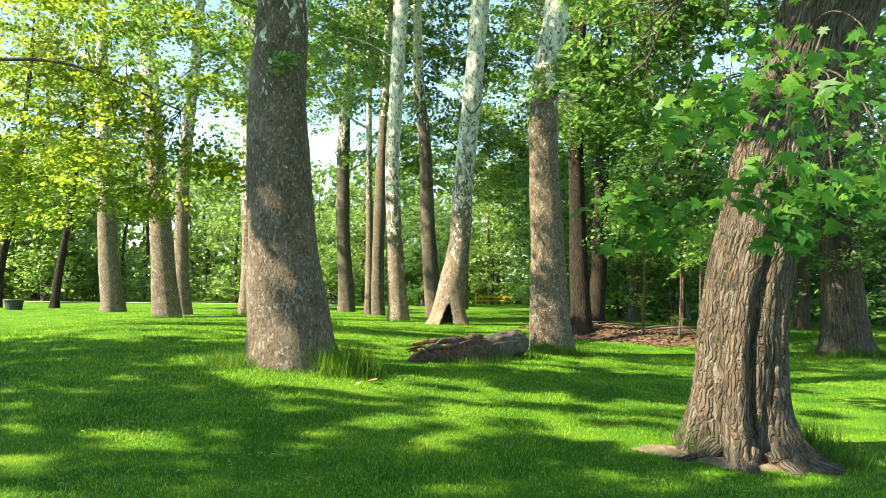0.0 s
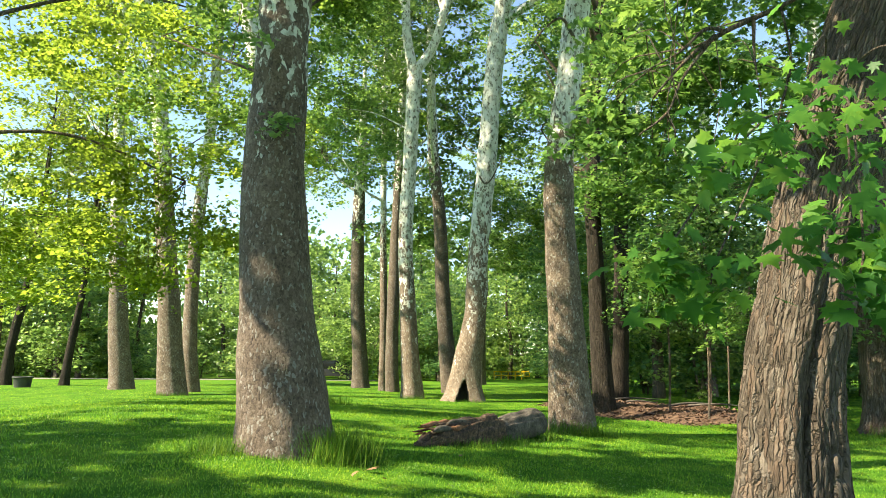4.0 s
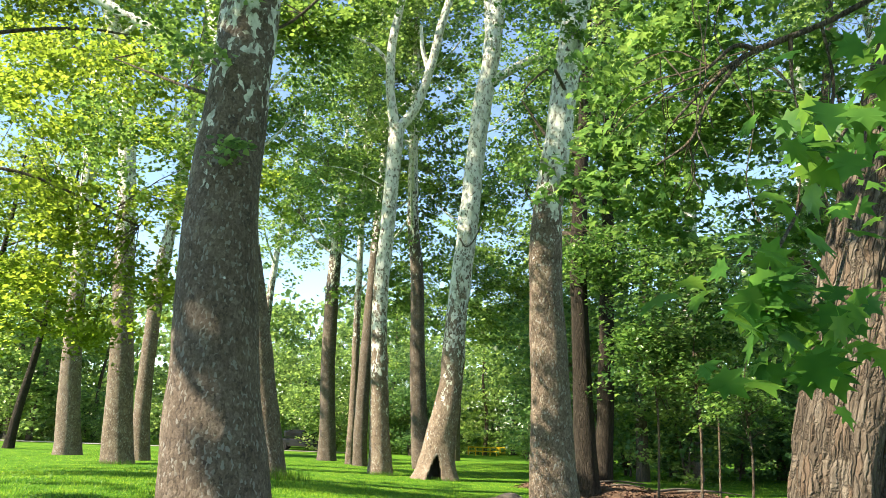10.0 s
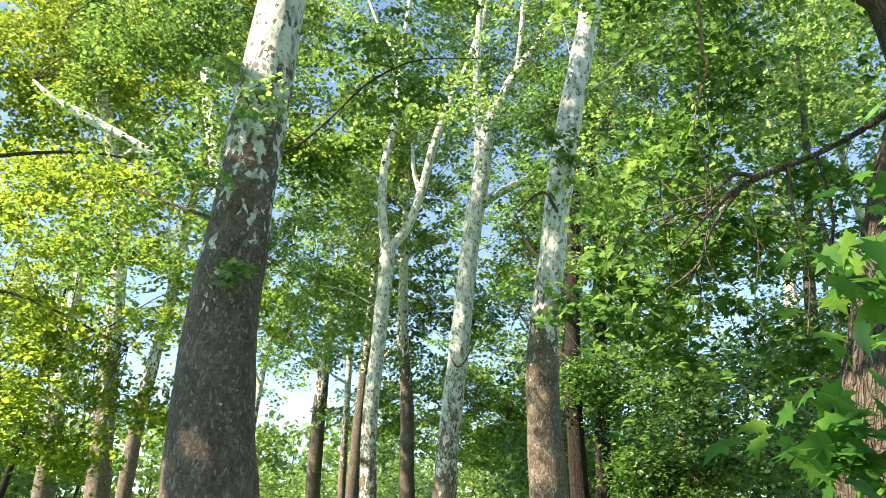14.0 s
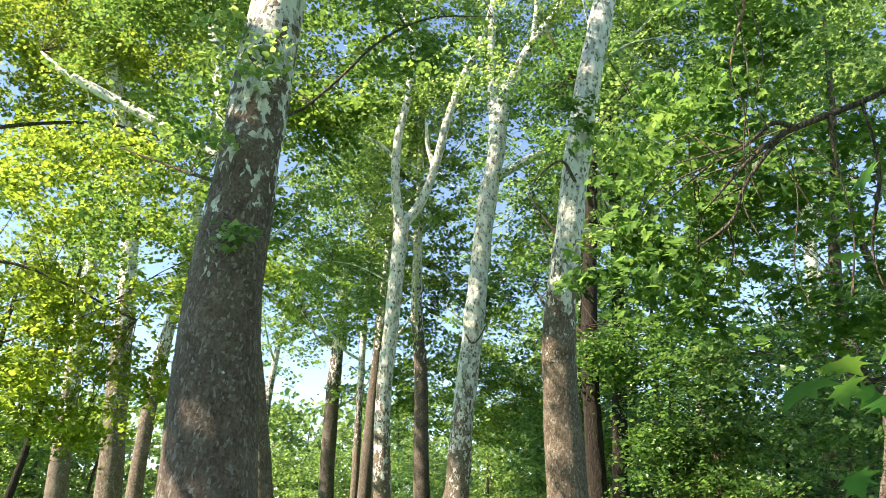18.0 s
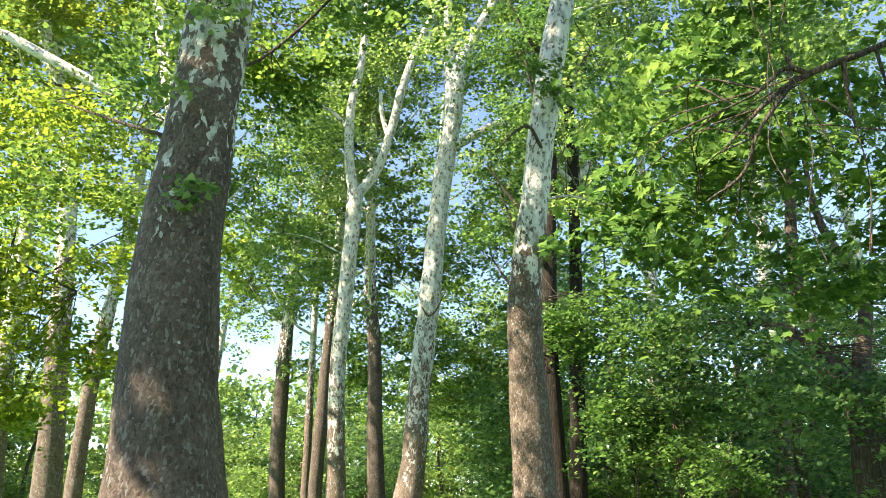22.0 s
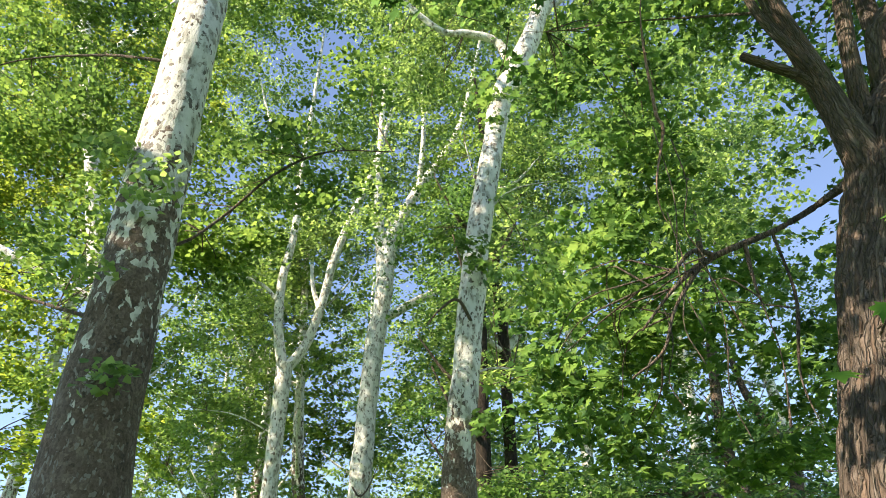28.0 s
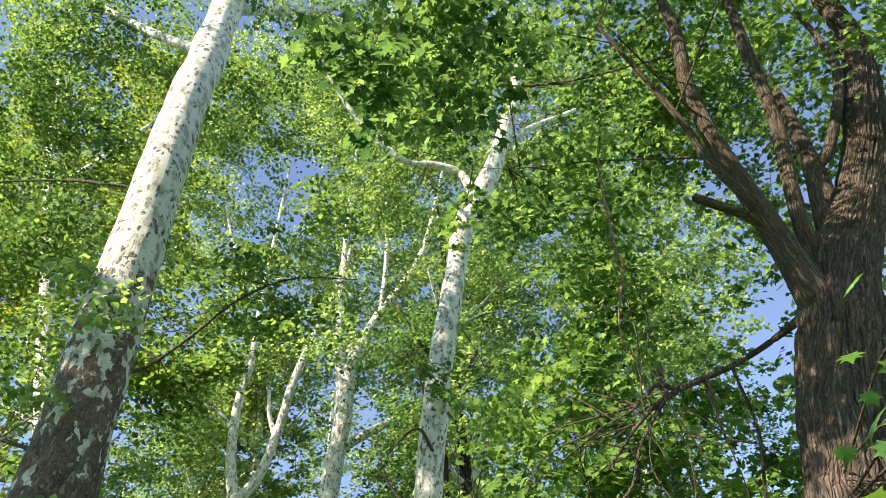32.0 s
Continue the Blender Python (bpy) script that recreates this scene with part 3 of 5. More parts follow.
crown(t, [(-2.2, 9.15, 4.2, 0.35, 0.15, 0.35, 4), (-2.0, 9.25, 6.1, 0.3, 0.2, 0.7, 7), (-2.45, 9.4, 6.8, 0.3, 0.3, 0.8, 7), (-2.25, 9.2, 5.2, 0.35, 0.2, 0.4, 4)], 15, 0.18, 0.095, LEAF_LIT, 10)

# the white forked sycamore
t = tree(-1.58, 27.3, "slender sycamore with white upper trunk forking in two", LAWN_TREES)
limb(t, local([(-1.57, 27.3, -0.2, 0.40), (-1.66, 27.3, 1.2, 0.33), (-1.75, 27.3, 2.5, 0.305), (-1.90, 27.3, 5.5, 0.265), (-1.80, 27.3, 8.0, 0.26), (-1.68, 27.3, 11.0, 0.26), (-1.65, 27.3, 12.1, 0.29)], t), BARK_PALE, "trunk", sides=40, rings=120, lump=0.02, bark="plates", flare=0.25, seed=2)
FORK_LIMBS = [
    [(-1.7, 27.3, 11.9, 0.2), (-1.95, 27.3, 13.4, 0.17), (-1.98, 27.3, 15.3, 0.16), (-1.68, 27.3, 17.4, 0.14), (-1.6, 27.3, 20, 0.11), (-1.3, 27, 24, 0.08), (-1.0, 27, 29, 0.03)],
    [(-1.6, 27.3, 11.9, 0.2), (-0.95, 27.3, 12.9, 0.17), (-0.45, 27.3, 14.7, 0.16), (-0.15, 27.3, 16.3, 0.155), (0.47, 27.3, 18.4, 0.14), (1.06, 27.3, 20, 0.12), (2, 27.5, 24, 0.08), (2.6, 27.5, 29, 0.03)],
    [(-0.6, 27.3, 14.3, 0.10), (-0.85, 27.4, 15.2, 0.08), (-0.95, 27.5, 16.2, 0.06)],
    [(-1.85, 27.3, 14.2, 0.09), (-2.6, 27.5, 15.2, 0.07), (-3.8, 27.7, 15.9, 0.03)],
    [(-1.6, 27.3, 20, 0.08), (-3, 27.5, 23, 0.06), (-4, 28, 27, 0.02)],
    [(-1.65, 27.4, 9.6, 0.03), (-3.2, 28.2, 10.6, 0.02), (-4.6, 28.8, 11, 0.01)],
]
for rows in FORK_LIMBS:
    limb(t, local(rows, t), BARK_PALE, sides=14, rings=30)
crown(t, [(-3.2, 31, 17, 3.2, 1.8, 4, 105), (-1, 31.5, 22, 4.5, 2.2, 4, 130), (1.5, 31, 27, 4.5, 3, 4, 130), (-5, 29.5, 12.5, 2.0, 2, 2.4, 62), (-3.0, 29.5, 9.5, 1.2, 1.6, 1.4, 26), (-4, 29.5, 27, 3, 3, 4, 80), (-2.5, 27, 32, 4.5, 3, 4.5, 150), (2.0, 28, 33, 4, 3, 4, 120), (-6.5, 28, 31, 3, 3, 4, 90)],
      38, 0.5, 0.178, LEAF_LIT, 12, along(FORK_LIMBS), BARK_WOOD, small=True)

# the hollow sycamore
t = tree(0.25, 26.2, "leaning sycamore with mottled white bark and a hollow base", LAWN_TREES)
rows = local([(0.24, 26.2, -0.25, 0.64), (0.27, 26.2, 0.6, 0.52), (0.36, 26.2, 1.5, 0.455), (0.56, 26.2, 2.85, 0.375), (0.66, 26.2, 4.2, 0.35), (0.80, 26.2, 6.3, 0.335), (1.0, 26.2, 8.4, 0.33), (1.16, 26.2, 10.4, 0.32), (1.34, 26.2, 12.4, 0.31), (1.58, 26.2, 14.0, 0.30), (1.80, 26.2, 16.2, 0.28), (2.12, 26.2, 17.3, 0.25)], t)
v, f = tube(rows, sides=72, rings=230, lump=0.03, bark="plates", flare=0.62, lobes=5, seed=3)
f = f[: len(f) - 72]
# the hollow: a tall wedge sunk into the foot of the trunk
zz = v[:, 2] + 0.05
side = v[:, 0] - (-0.02 - 0.10 * (0.85 - zz))
deep = np.clip((0.27 * np.clip(1 - zz / 0.85, 0, 1) ** 0.8 - np.abs(side)) / 0.05, 0, 1) * (v[:, 1] < 0)
v[:, 1] += 0.5 * deep
trunk_ob = mesh_part("trunk", v, f, BARK_PALE, t)
trunk_ob.data.materials.append(HOLLOW_SHADE)
# faces deep in the wedge take the painted shade
idx = (deep[f].max(axis=1) > 0.5).astype(np.int32)
trunk_ob.data.polygons.foreach_set("material_index", idx)
HOLLOW_LIMBS = [
    [(2.1, 26.2, 17.2, 0.22), (2.97, 26.2, 19.1, 0.19), (3.9, 26.2, 20.6, 0.17), (4.9, 26.2, 22.9, 0.12), (6, 26, 28, 0.05)],
    [(1.5, 26.2, 13.3, 0.17), (2.73, 26.2, 14.1, 0.15), (4.08, 26.2, 14.9, 0.14), (6, 26, 16.2, 0.08), (8, 26, 18, 0.03)],
    [(1.6, 26.2, 15.0, 0.2), (1.5, 26.2, 16.7, 0.19), (1.4, 26, 19, 0.14), (1.6, 26, 24, 0.1), (2, 26, 30, 0.03)],
    [(2.97, 26.2, 19.1, 0.1), (3.2, 26, 22, 0.09), (3.2, 26, 27, 0.04)],
]
for rows in HOLLOW_LIMBS:
    limb(t, local(rows, t), BARK_PALE, sides=14, rings=30)
limb(t, local([(0.72, 25.85, 7.6, 0.03), (0.9, 25.7, 7.3, 0.03), (1.15, 25.75, 7.5, 0.025), (1.5, 25.9, 8.3, 0.012)], t), BARK_WOOD, "vine", "thin vine looped round the trunk", sides=6, rings=12)
crown(t, [(4, 30, 20, 4, 2.0, 4.5, 130), (5.5, 29.5, 15, 2.8, 1.6, 2.4, 76), (3.0, 28.5, 12.0, 1.7, 1.8, 1.5, 46), (4.5, 29, 26, 4, 3, 3.6, 120), (7.5, 28, 21, 2.5, 2.5, 3, 70), (6, 27, 31, 4, 3, 3.5, 110), (10, 27, 27, 3, 3, 4, 90)],
      38, 0.5, 0.178, LEAF_LIT, 13, along(HOLLOW_LIMBS), BARK_WOOD, small=True)

# the tall sycamore beside the log
t = tree(2.33, 15.7, "tall sycamore with brown lower bark and white upper trunk", LAWN_TREES)
limb(t, local([(2.33, 15.7, -0.15, 0.44), (2.25, 15.68, 0.8, 0.40), (2.18, 15.63, 2.1, 0.355), (2.09, 15.57, 3.85, 0.315), (2.07, 15.53, 4.95, 0.29), (2.15, 15.49, 6.0, 0.255), (2.30, 15.45, 7.2, 0.25), (2.46, 15.41, 8.4, 0.245), (2.75, 15.34, 10.3, 0.24), (3.05, 15.29, 11.8, 0.24), (3.4, 15.23, 13.5, 0.25), (3.87, 15.19, 14.6, 0.25), (4.33, 15.15, 15.7, 0.23), (4.89, 15.09, 17.5, 0.2), (5.29, 15.04, 19, 0.16), (5.9, 15, 23, 0.07)], t), BARK_TALL, "trunk", sides=60, rings=250, lump=0.025, bark="plates", flare=0.22, lobes=5, seed=4)
TALL_LIMBS = [
    [(3.8, 15.19, 14.4, 0.13), (3.43, 15.16, 15.3, 0.11), (2.73, 15.16, 15.52, 0.095), (2.03, 15.16, 15.57, 0.08), (0.91, 15.11, 16.8, 0.06), (0, 15, 18.5, 0.03)],
    [(4.5, 15.1, 16.2, 0.12), (5.41, 15.1, 17.25, 0.10), (7, 15.2, 18.5, 0.06), (9, 15.5, 20.5, 0.02)],
    [(2.75, 15.3, 10.3, 0.03), (3.4, 15.1, 10.9, 0.02), (4.3, 14.8, 11.0, 0.006)],
    [(2.3, 15.6, 7.0, 0.025), (3.2, 16.2, 7.4, 0.02), (4.6, 16.8, 7.3, 0.008)],
]
for rows in TALL_LIMBS:
    limb(t, local(rows, t), BARK_PALE, sides=12, rings=26)
limb(t, local([(2.38, 15.2, 7.9, 0.035), (2.1, 14.95, 8.2, 0.03), (1.75, 14.9, 7.95, 0.02), (1.5, 14.85, 7.6, 0.01)], t), BARK_WOOD, "dead_branch", "short dark dead branch", sides=8, rings=12)
crown(t, [(5.5, 17.5, 19, 3.6, 2.2, 3.6, 120), (2.4, 17.5, 18, 2.4, 2.0, 2.6, 80), (4.8, 16.8, 11, 1.7, 1.4, 2.4, 34), (4.2, 17.2, 7.6, 1.2, 1.2, 1.0, 18), (8, 17, 15, 2.4, 2, 3.2, 60), (1.2, 17.5, 13.0, 1.2, 1.2, 1.6, 14), (5, 17, 24, 3, 3, 3, 90), (2.0, 17, 22.5, 2.4, 2, 2.4, 70), (8.2, 17, 20.5, 2.6, 2, 2.6, 70)],
      62, 0.42, 0.112, LEAF_LIT, 14, along(TALL_LIMBS), BARK_WOOD, thin=0.75, wide=1.1)
crown(t, [(2.3, 15.1, 6.2, 0.4, 0.25, 0.4, 5), (2.5, 15.0, 9.3, 0.5, 0.3, 0.5, 6), (3.2, 14.9, 13.0, 0.5, 0.3, 0.8, 7)], 22, 0.2, 0.12, LEAF_SYC, 9)

# the leaning sycamore hidden behind the great one
t = tree(-3.65, 20.0, "leaning sycamore with a pale upper trunk", LAWN_TREES)
LEAN = [(-3.62, 20, 0.0, 0.42), (-3.69, 20, 0.6, 0.39), (-3.98, 20, 2.4, 0.33), (-4.3, 20, 4.2, 0.28), (-5.05, 20, 7.8, 0.24), (-6.15, 20, 12.3, 0.21), (-6.9, 20, 15.5, 0.21), (-7.65, 20, 18.6, 0.2), (-8.4, 20, 22, 0.12), (-9, 20, 26, 0.05)]
limb(t, local(LEAN, t), BARK_MID, "trunk", sides=40, rings=140, lump=0.02, bark="plates", flare=0.2, seed=6)
LEAN_LIMBS = [
    [(-5.6, 20, 10.4, 0.11), (-7, 20, 11.1, 0.12), (-8.25, 20, 11.8, 0.125), (-9.7, 20, 12.55, 0.14), (-10.7, 20, 13.1, 0.10), (-11.5, 20.2, 13.8, 0.03)],
    [(-6.9, 20, 15.5, 0.12), (-8.3, 20, 16.8, 0.1), (-9.4, 20, 18.8, 0.05)],
    [(-7.5, 20, 18, 0.12), (-6.2, 20, 20, 0.1), (-5, 20.5, 23, 0.04)],
]
for rows in LEAN_LIMBS:
    limb(t, local(rows, t), BARK_PALE, sides=12, rings=24)
crown(t, [(-6, 22, 18, 3.5, 2.2, 3.5, 120), (-9.5, 21.8, 15.5, 2.6, 2, 2.5, 80), (-6.5, 22, 24, 3.5, 3, 4, 90), (-10.5, 22, 21, 2.5, 2.5, 3, 60), (-12.5, 22, 17, 2.2, 1.8, 2.6, 60)], 46, 0.45, 0.15, LEAF_YEL, 17, along(LEAN_LIMBS), BARK_WOOD, small=True)

# the trees of the far lawn
FAR_GROUP = "trees across the far lawn"
FAR_TREES = [
    # trunk line rows, bark, leaf, crown reach
    ([(-9.05, 24.8, 0.0, 0.44), (-9.15, 24.8, 0.8, 0.42), (-9.36, 24.8, 3.2, 0.345), (-9.55, 24.8, 5.0, 0.32), (-9.9, 24.8, 8.5, 0.28), (-10.45, 24.8, 12.2, 0.24), (-11.4, 24.8, 15, 0.235), (-12.5, 24.8, 18, 0.2), (-13.2, 24.8, 20, 0.17), (-14, 25, 25, 0.06)], BARK_MID, LEAF_YEL, 3.2),
    ([(-9.6, 27.9, 0.0, 0.32), (-9.75, 27.9, 2, 0.26), (-9.7, 27.9, 6, 0.23), (-9.4, 28, 10, 0.2), (-9.2, 28, 15, 0.15), (-9, 28, 22, 0.05)], BARK_MID, LEAF_YEL, 3.0),
    ([(-14.75, 33.7, -0.2, 0.52), (-14.85, 33.7, 0.8, 0.48), (-15.1, 33.7, 3.0, 0.41), (-15.3, 33.7, 6, 0.36), (-15.6, 33.7, 11, 0.28), (-16, 34, 17, 0.18), (-16, 34, 24, 0.05)], BARK_MID, LEAF_YEL, 4.0),
    ([(-6.95, 26.5, 0.0, 0.28), (-6.9, 26.5, 2, 0.22), (-7.0, 26.5, 6, 0.22), (-7.15, 26.5, 9, 0.2), (-7.3, 26.5, 14, 0.16), (-7, 26.5, 22, 0.05)], BARK_PALE, LEAF_SYC, 2.6),
    ([(-5.1, 40, -0.4, 0.44), (-5.15, 40, 1, 0.40), (-5.35, 40, 4, 0.36), (-5.4, 40, 8.5, 0.34), (-5.3, 40, 12, 0.25), (-5.2, 40, 18, 0.06)], BARK_DARK, LEAF_SYC, 3.6),
    ([(-3.5, 35.5, -0.3, 0.2), (-3.5, 35.5, 3, 0.17), (-3.6, 35.5, 9, 0.14), (-3.6, 35.5, 16, 0.1), (-3.5, 35.5, 22, 0.04)], BARK_MID, LEAF_SYC, 2.6),
    ([(-2.9, 34, -0.3, 0.30), (-2.95, 34, 2, 0.28), (-2.8, 34, 8, 0.24), (-2.6, 34, 14, 0.16), (-2.5, 34, 22, 0.04)], BARK_DARK, LEAF_SYC, 2.8),
    ([(-0.2, 33, -0.3, 0.42), (-0.4, 33, 0.6, 0.37), (-0.68, 33, 3.9, 0.31), (-0.85, 33, 7.6, 0.27), (-1.15, 33, 10.2, 0.24), (-1.3, 33, 15, 0.18), (-1.4, 33, 24, 0.05)], BARK_DARK, LEAF_SYC, 3.0),
    # these two trunks carry shade in their bark colour
    ([(4.05, 21.8, -0.1, 0.31), (4.0, 21.8, 1, 0.27), (3.9, 21.9, 4, 0.23), (3.9, 22, 7, 0.22), (4.2, 22.2, 12, 0.14), (4.4, 22.5, 17, 0.05)], BARK_DARK_SHADED, LEAF_MAP, 2.2),
    ([(5.0, 24.5, -0.2, 0.28), (5.1, 24.2, 4, 0.22), (5.24, 24, 11, 0.17), (5.2, 24, 13.7, 0.16), (5.2, 24, 17, 0.12), (5, 24, 23, 0.04)], BARK_DARK_SHADED, LEAF_SYC, 2.6),
    ([(13.5, 29, -0.2, 0.36), (13.5, 29, 5, 0.3), (13.8, 29, 12, 0.24), (14, 29, 20, 0.14), (14, 29, 27, 0.05)], BARK_MID, LEAF_LIT, 3.6),
    ([(18.5, 31, -0.2, 0.36), (18.5, 31, 5, 0.3), (18.8, 31, 12, 0.24), (18, 31, 20, 0.14), (18, 31, 28, 0.05)], BARK_MID, LEAF_YEL, 3.8),
    ([(10.5, 33, -0.2, 0.36), (10.5, 33, 5, 0.3), (10.8, 33, 12, 0.24), (10.6, 33, 20, 0.14), (10.5, 33, 28, 0.05)], BARK_MID, LEAF_SYC, 3.6),
    ([(7.5, 43, -0.3, 0.34), (7.5, 43, 6, 0.28), (7.7, 43, 13, 0.2), (7.8, 43, 20, 0.12), (8, 43, 27, 0.05)], BARK_DARK, LEAF_SYC, 4.2),
    ([(1.3, 49, -0.4, 0.34), (1.4, 49, 6, 0.28), (1.8, 49, 13, 0.2), (2.4, 49, 20, 0.12), (2.8, 49, 29, 0.05)], BARK_DARK, LEAF_SYC, 4.4),
    ([(11.5, 48, -0.4, 0.34), (11.5, 48, 6, 0.28), (11.6, 48, 13, 0.2), (11.5, 48, 20, 0.12), (11.6, 48, 28, 0.05)], BARK_DARK, LEAF_SYC, 4.4),
    ([(-11.6, 52, -0.4, 0.34), (-11.5, 52, 6, 0.28), (-11.1, 52, 13, 0.2), (-10.2, 52, 20, 0.12), (-9.4, 52, 30, 0.05)], BARK_DARK, LEAF_SYC, 4.2),
    ([(-21.2, 41, -0.3, 0.26), (-21.0, 41, 1.5, 0.21), (-20.5, 41, 5, 0.17), (-20.1, 41, 9, 0.12), (-19.8, 41, 15, 0.05)], BARK_DARK_SHADED, LEAF_YEL, 3.4),
    ([(-24.4, 41, -0.3, 0.32), (-24.2, 41, 2, 0.25), (-23.5, 41, 6, 0.2), (-23, 41, 12, 0.1), (-22.8, 41, 16, 0.05)], BARK_DARK_SHADED, LEAF_YEL, 3.4),
]
FILL = {
    0: [(-16.5, 25, 17, 2.6, 2, 3.2, 70), (-13.5, 26, 14.5, 2.6, 2, 3, 60), (-14, 26, 19, 3, 2, 2.5, 80)],
    7: [(-2.6, 38, 8.6, 2.4, 1.5, 2, 40), (0.8, 41, 9.5, 3, 1.6, 2.4, 60), (-1.0, 36, 11.5, 2.8, 1.6, 3.2, 70), (1.4, 36, 13, 2.2, 1.5, 2.5, 44)],
    4: [(-7.5, 41, 13.5, 3, 2, 3.5, 56)],
    16: [(-10, 50, 15.5, 3, 2, 3, 50), (-13.5, 50, 17, 3, 2, 3, 40)],
    9: [(8.8, 25, 19.5, 2, 1.6, 2, 40)],
    10: [(15, 25, 20, 3, 2.5, 3, 70), (13, 23.5, 16.5, 2.6, 2, 2.6, 60), (17, 24.5, 23.5, 3, 2.5, 3, 60)],
    13: [(8.5, 42, 13, 3, 2, 3, 50), (4.8, 44, 10.0, 3, 2, 2.6, 60)],
    14: [(3.2, 46, 12.8, 3.4, 2, 3, 80)],
}
for k, (line, bark, leafy, reach) in enumerate(FAR_TREES):
    x, y = line[0][:2]
    t = tree(x, y, {id(BARK_DARK): "brown-barked", id(BARK_WOOD): "dark-barked, shade-toned", id(BARK_DARK_SHADED): "dark-barked, shade-toned"}.get(id(bark), "pale mottled") + " park tree with a tall bare lower trunk", FAR_GROUP)
    rr = np.random.default_rng(40 + k)
    limb(t, local(line, t), bark, "trunk", sides=32, rings=90, lump=0.02, bark="plates", flare=0.22, seed=k)
    top = line[-1][2]
    fine = spline(line, 40)
    limbs = []
    for j in range(7):
        p = fine[np.argmin(np.abs(fine[:, 2] - top * (0.40 + 0.075 * j)))]
        a = rr.uniform(0, 6.28)
        e = p[:3] + np.array([math.cos(a), math.sin(a), 0.9]) * reach * 0.8
        m = (p[:3] + e) / 2 + np.array([0, 0, -0.4])
        limbs.append([(*p[:3], min(0.10, p[3] * 0.5)), (*m, 0.06), (*e, 0.02)])
        if k == 10 and j == 3:
            limbs[-1] = [(13.9, 29, 19.6, 0.12), (12.2, 26.5, 20.1, 0.10), (10.9, 25, 19.6, 0.08), (9.7, 25, 18.9, 0.04)]
        if k == 9 and j == 2:
            limbs[-1] = [(5.2, 24, 11.2, 0.14), (6.0, 24, 12.2, 0.12), (6.62, 24, 12.74, 0.11), (7.32, 24, 13.8, 0.07), (8.2, 24, 15.5, 0.03)]
        limb(t, local(limbs[-1], t), BARK_WOOD if bark is BARK_DARK_SHADED and k != 9 else BARK_PALE, sides=8, rings=10)
    c = fine[np.argmin(np.abs(fine[:, 2] - top * 0.68))]
    d = fine[np.argmin(np.abs(fine[:, 2] - top * 0.9))]
    low = [(5.4, 21.0, 3.4, 1.5, 1.0, 1.3, 40), (4.6, 21.2, 5.8, 1.2, 0.9, 1.4, 36), (6.4, 20.4, 5.2, 1.2, 1.0, 1.2, 30)] if k == 8 else [(line[0][0], line[0][1], 9.5, 4.6, 2.6, 4.2, 120), (line[0][0] - 4, line[0][1] + 2, 8.5, 3.0, 2.6, 3.6, 70)] if 13 <= k <= 15 else []
    low = low + FILL.get(k, [])
    full = 0.45 if k in (1, 3) else 1.0
    crown(t, low + [(c[0], c[1] + 1.2, c[2], reach, reach, top * 0.24, 80 * full), (d[0], d[1] + 0.5, d[2], reach * 0.8, reach * 0.8, top * 0.16, 48 * full)],
          46 if k in (8, 9) else 29, 0.5, 0.15 if k in (8, 9) else 0.23, leafy, 60 + k, along(limbs), BARK_WOOD, small=True, most=90)

# the broad sunny tree whose boughs hang over the lawn
t = tree(-12.6, 14.5, "broad leafy tree with bright yellow-green hanging branches", LAWN_TREES)
b = t.location[2]
limb(t, local([(-12.6, 14.5, b - 0.1, 0.4), (-12.4, 14.5, b + 3, 0.3), (-12.1, 14.6, b + 7, 0.26), (-12, 15, b + 13, 0.2), (-12, 15.5, b + 20, 0.08)], t), BARK_MID, "trunk", sides=28, rings=70, lump=0.02, bark="plates", flare=0.25, seed=31)
LOW_LIMBS = [[(-12.3, 14.5, b + 4.4, 0.07), (-10.4, 15, b + 5.6, 0.05), (-8, 15.4, b + 5.9, 0.03), (-5.6, 15.8, b + 5, 0.02)],
             [(-12.2, 14.6, b + 6.5, 0.08), (-10, 15.6, b + 8.5, 0.05), (-7.5, 16.6, b + 9.5, 0.03), (-5, 17, b + 9, 0.01)],
             [(-12.3, 14.5, b + 3.6, 0.09), (-11, 16.5, b + 4.6, 0.07), (-10.2, 19, b + 4.8, 0.03)]]
for rows in LOW_LIMBS:
    limb(t, local(rows, t), BARK_WOOD, sides=10, rings=20)
crown(t, [(-6.6, 15.8, 5.4, 1.8, 1.0, 1.2, 70), (-8.7, 15.8, 4.3, 1.9, 1.1, 1.1, 72), (-6.0, 16.2, 4.1, 1.1, 0.8, 0.6, 32), (-8.4, 15.8, 6.6, 2.2, 1.2, 1.2, 60), (-7.2, 17, 8.8, 2.3, 1.4, 1.6, 62), (-10.8, 19.5, 4.2, 2, 1.5, 1.2, 46), (-11.4, 17.5, 5.5, 1.6, 1.6, 1.4, 14), (-10.2, 18, 10, 2.4, 1.4, 1.8, 26), (-5.0, 16.8, 6.6, 0.9, 0.8, 1.2, 22), (-7.6, 16, 3.2, 1.3, 0.9, 0.6, 20), (-10.5, 16.5, 3.4, 1.4, 0.9, 0.7, 20)],
      70, 0.42, 0.108, LEAF_SUN, 90, along(LOW_LIMBS, 14), BARK_WOOD, most=60, thin=0.52, wide=1.26)

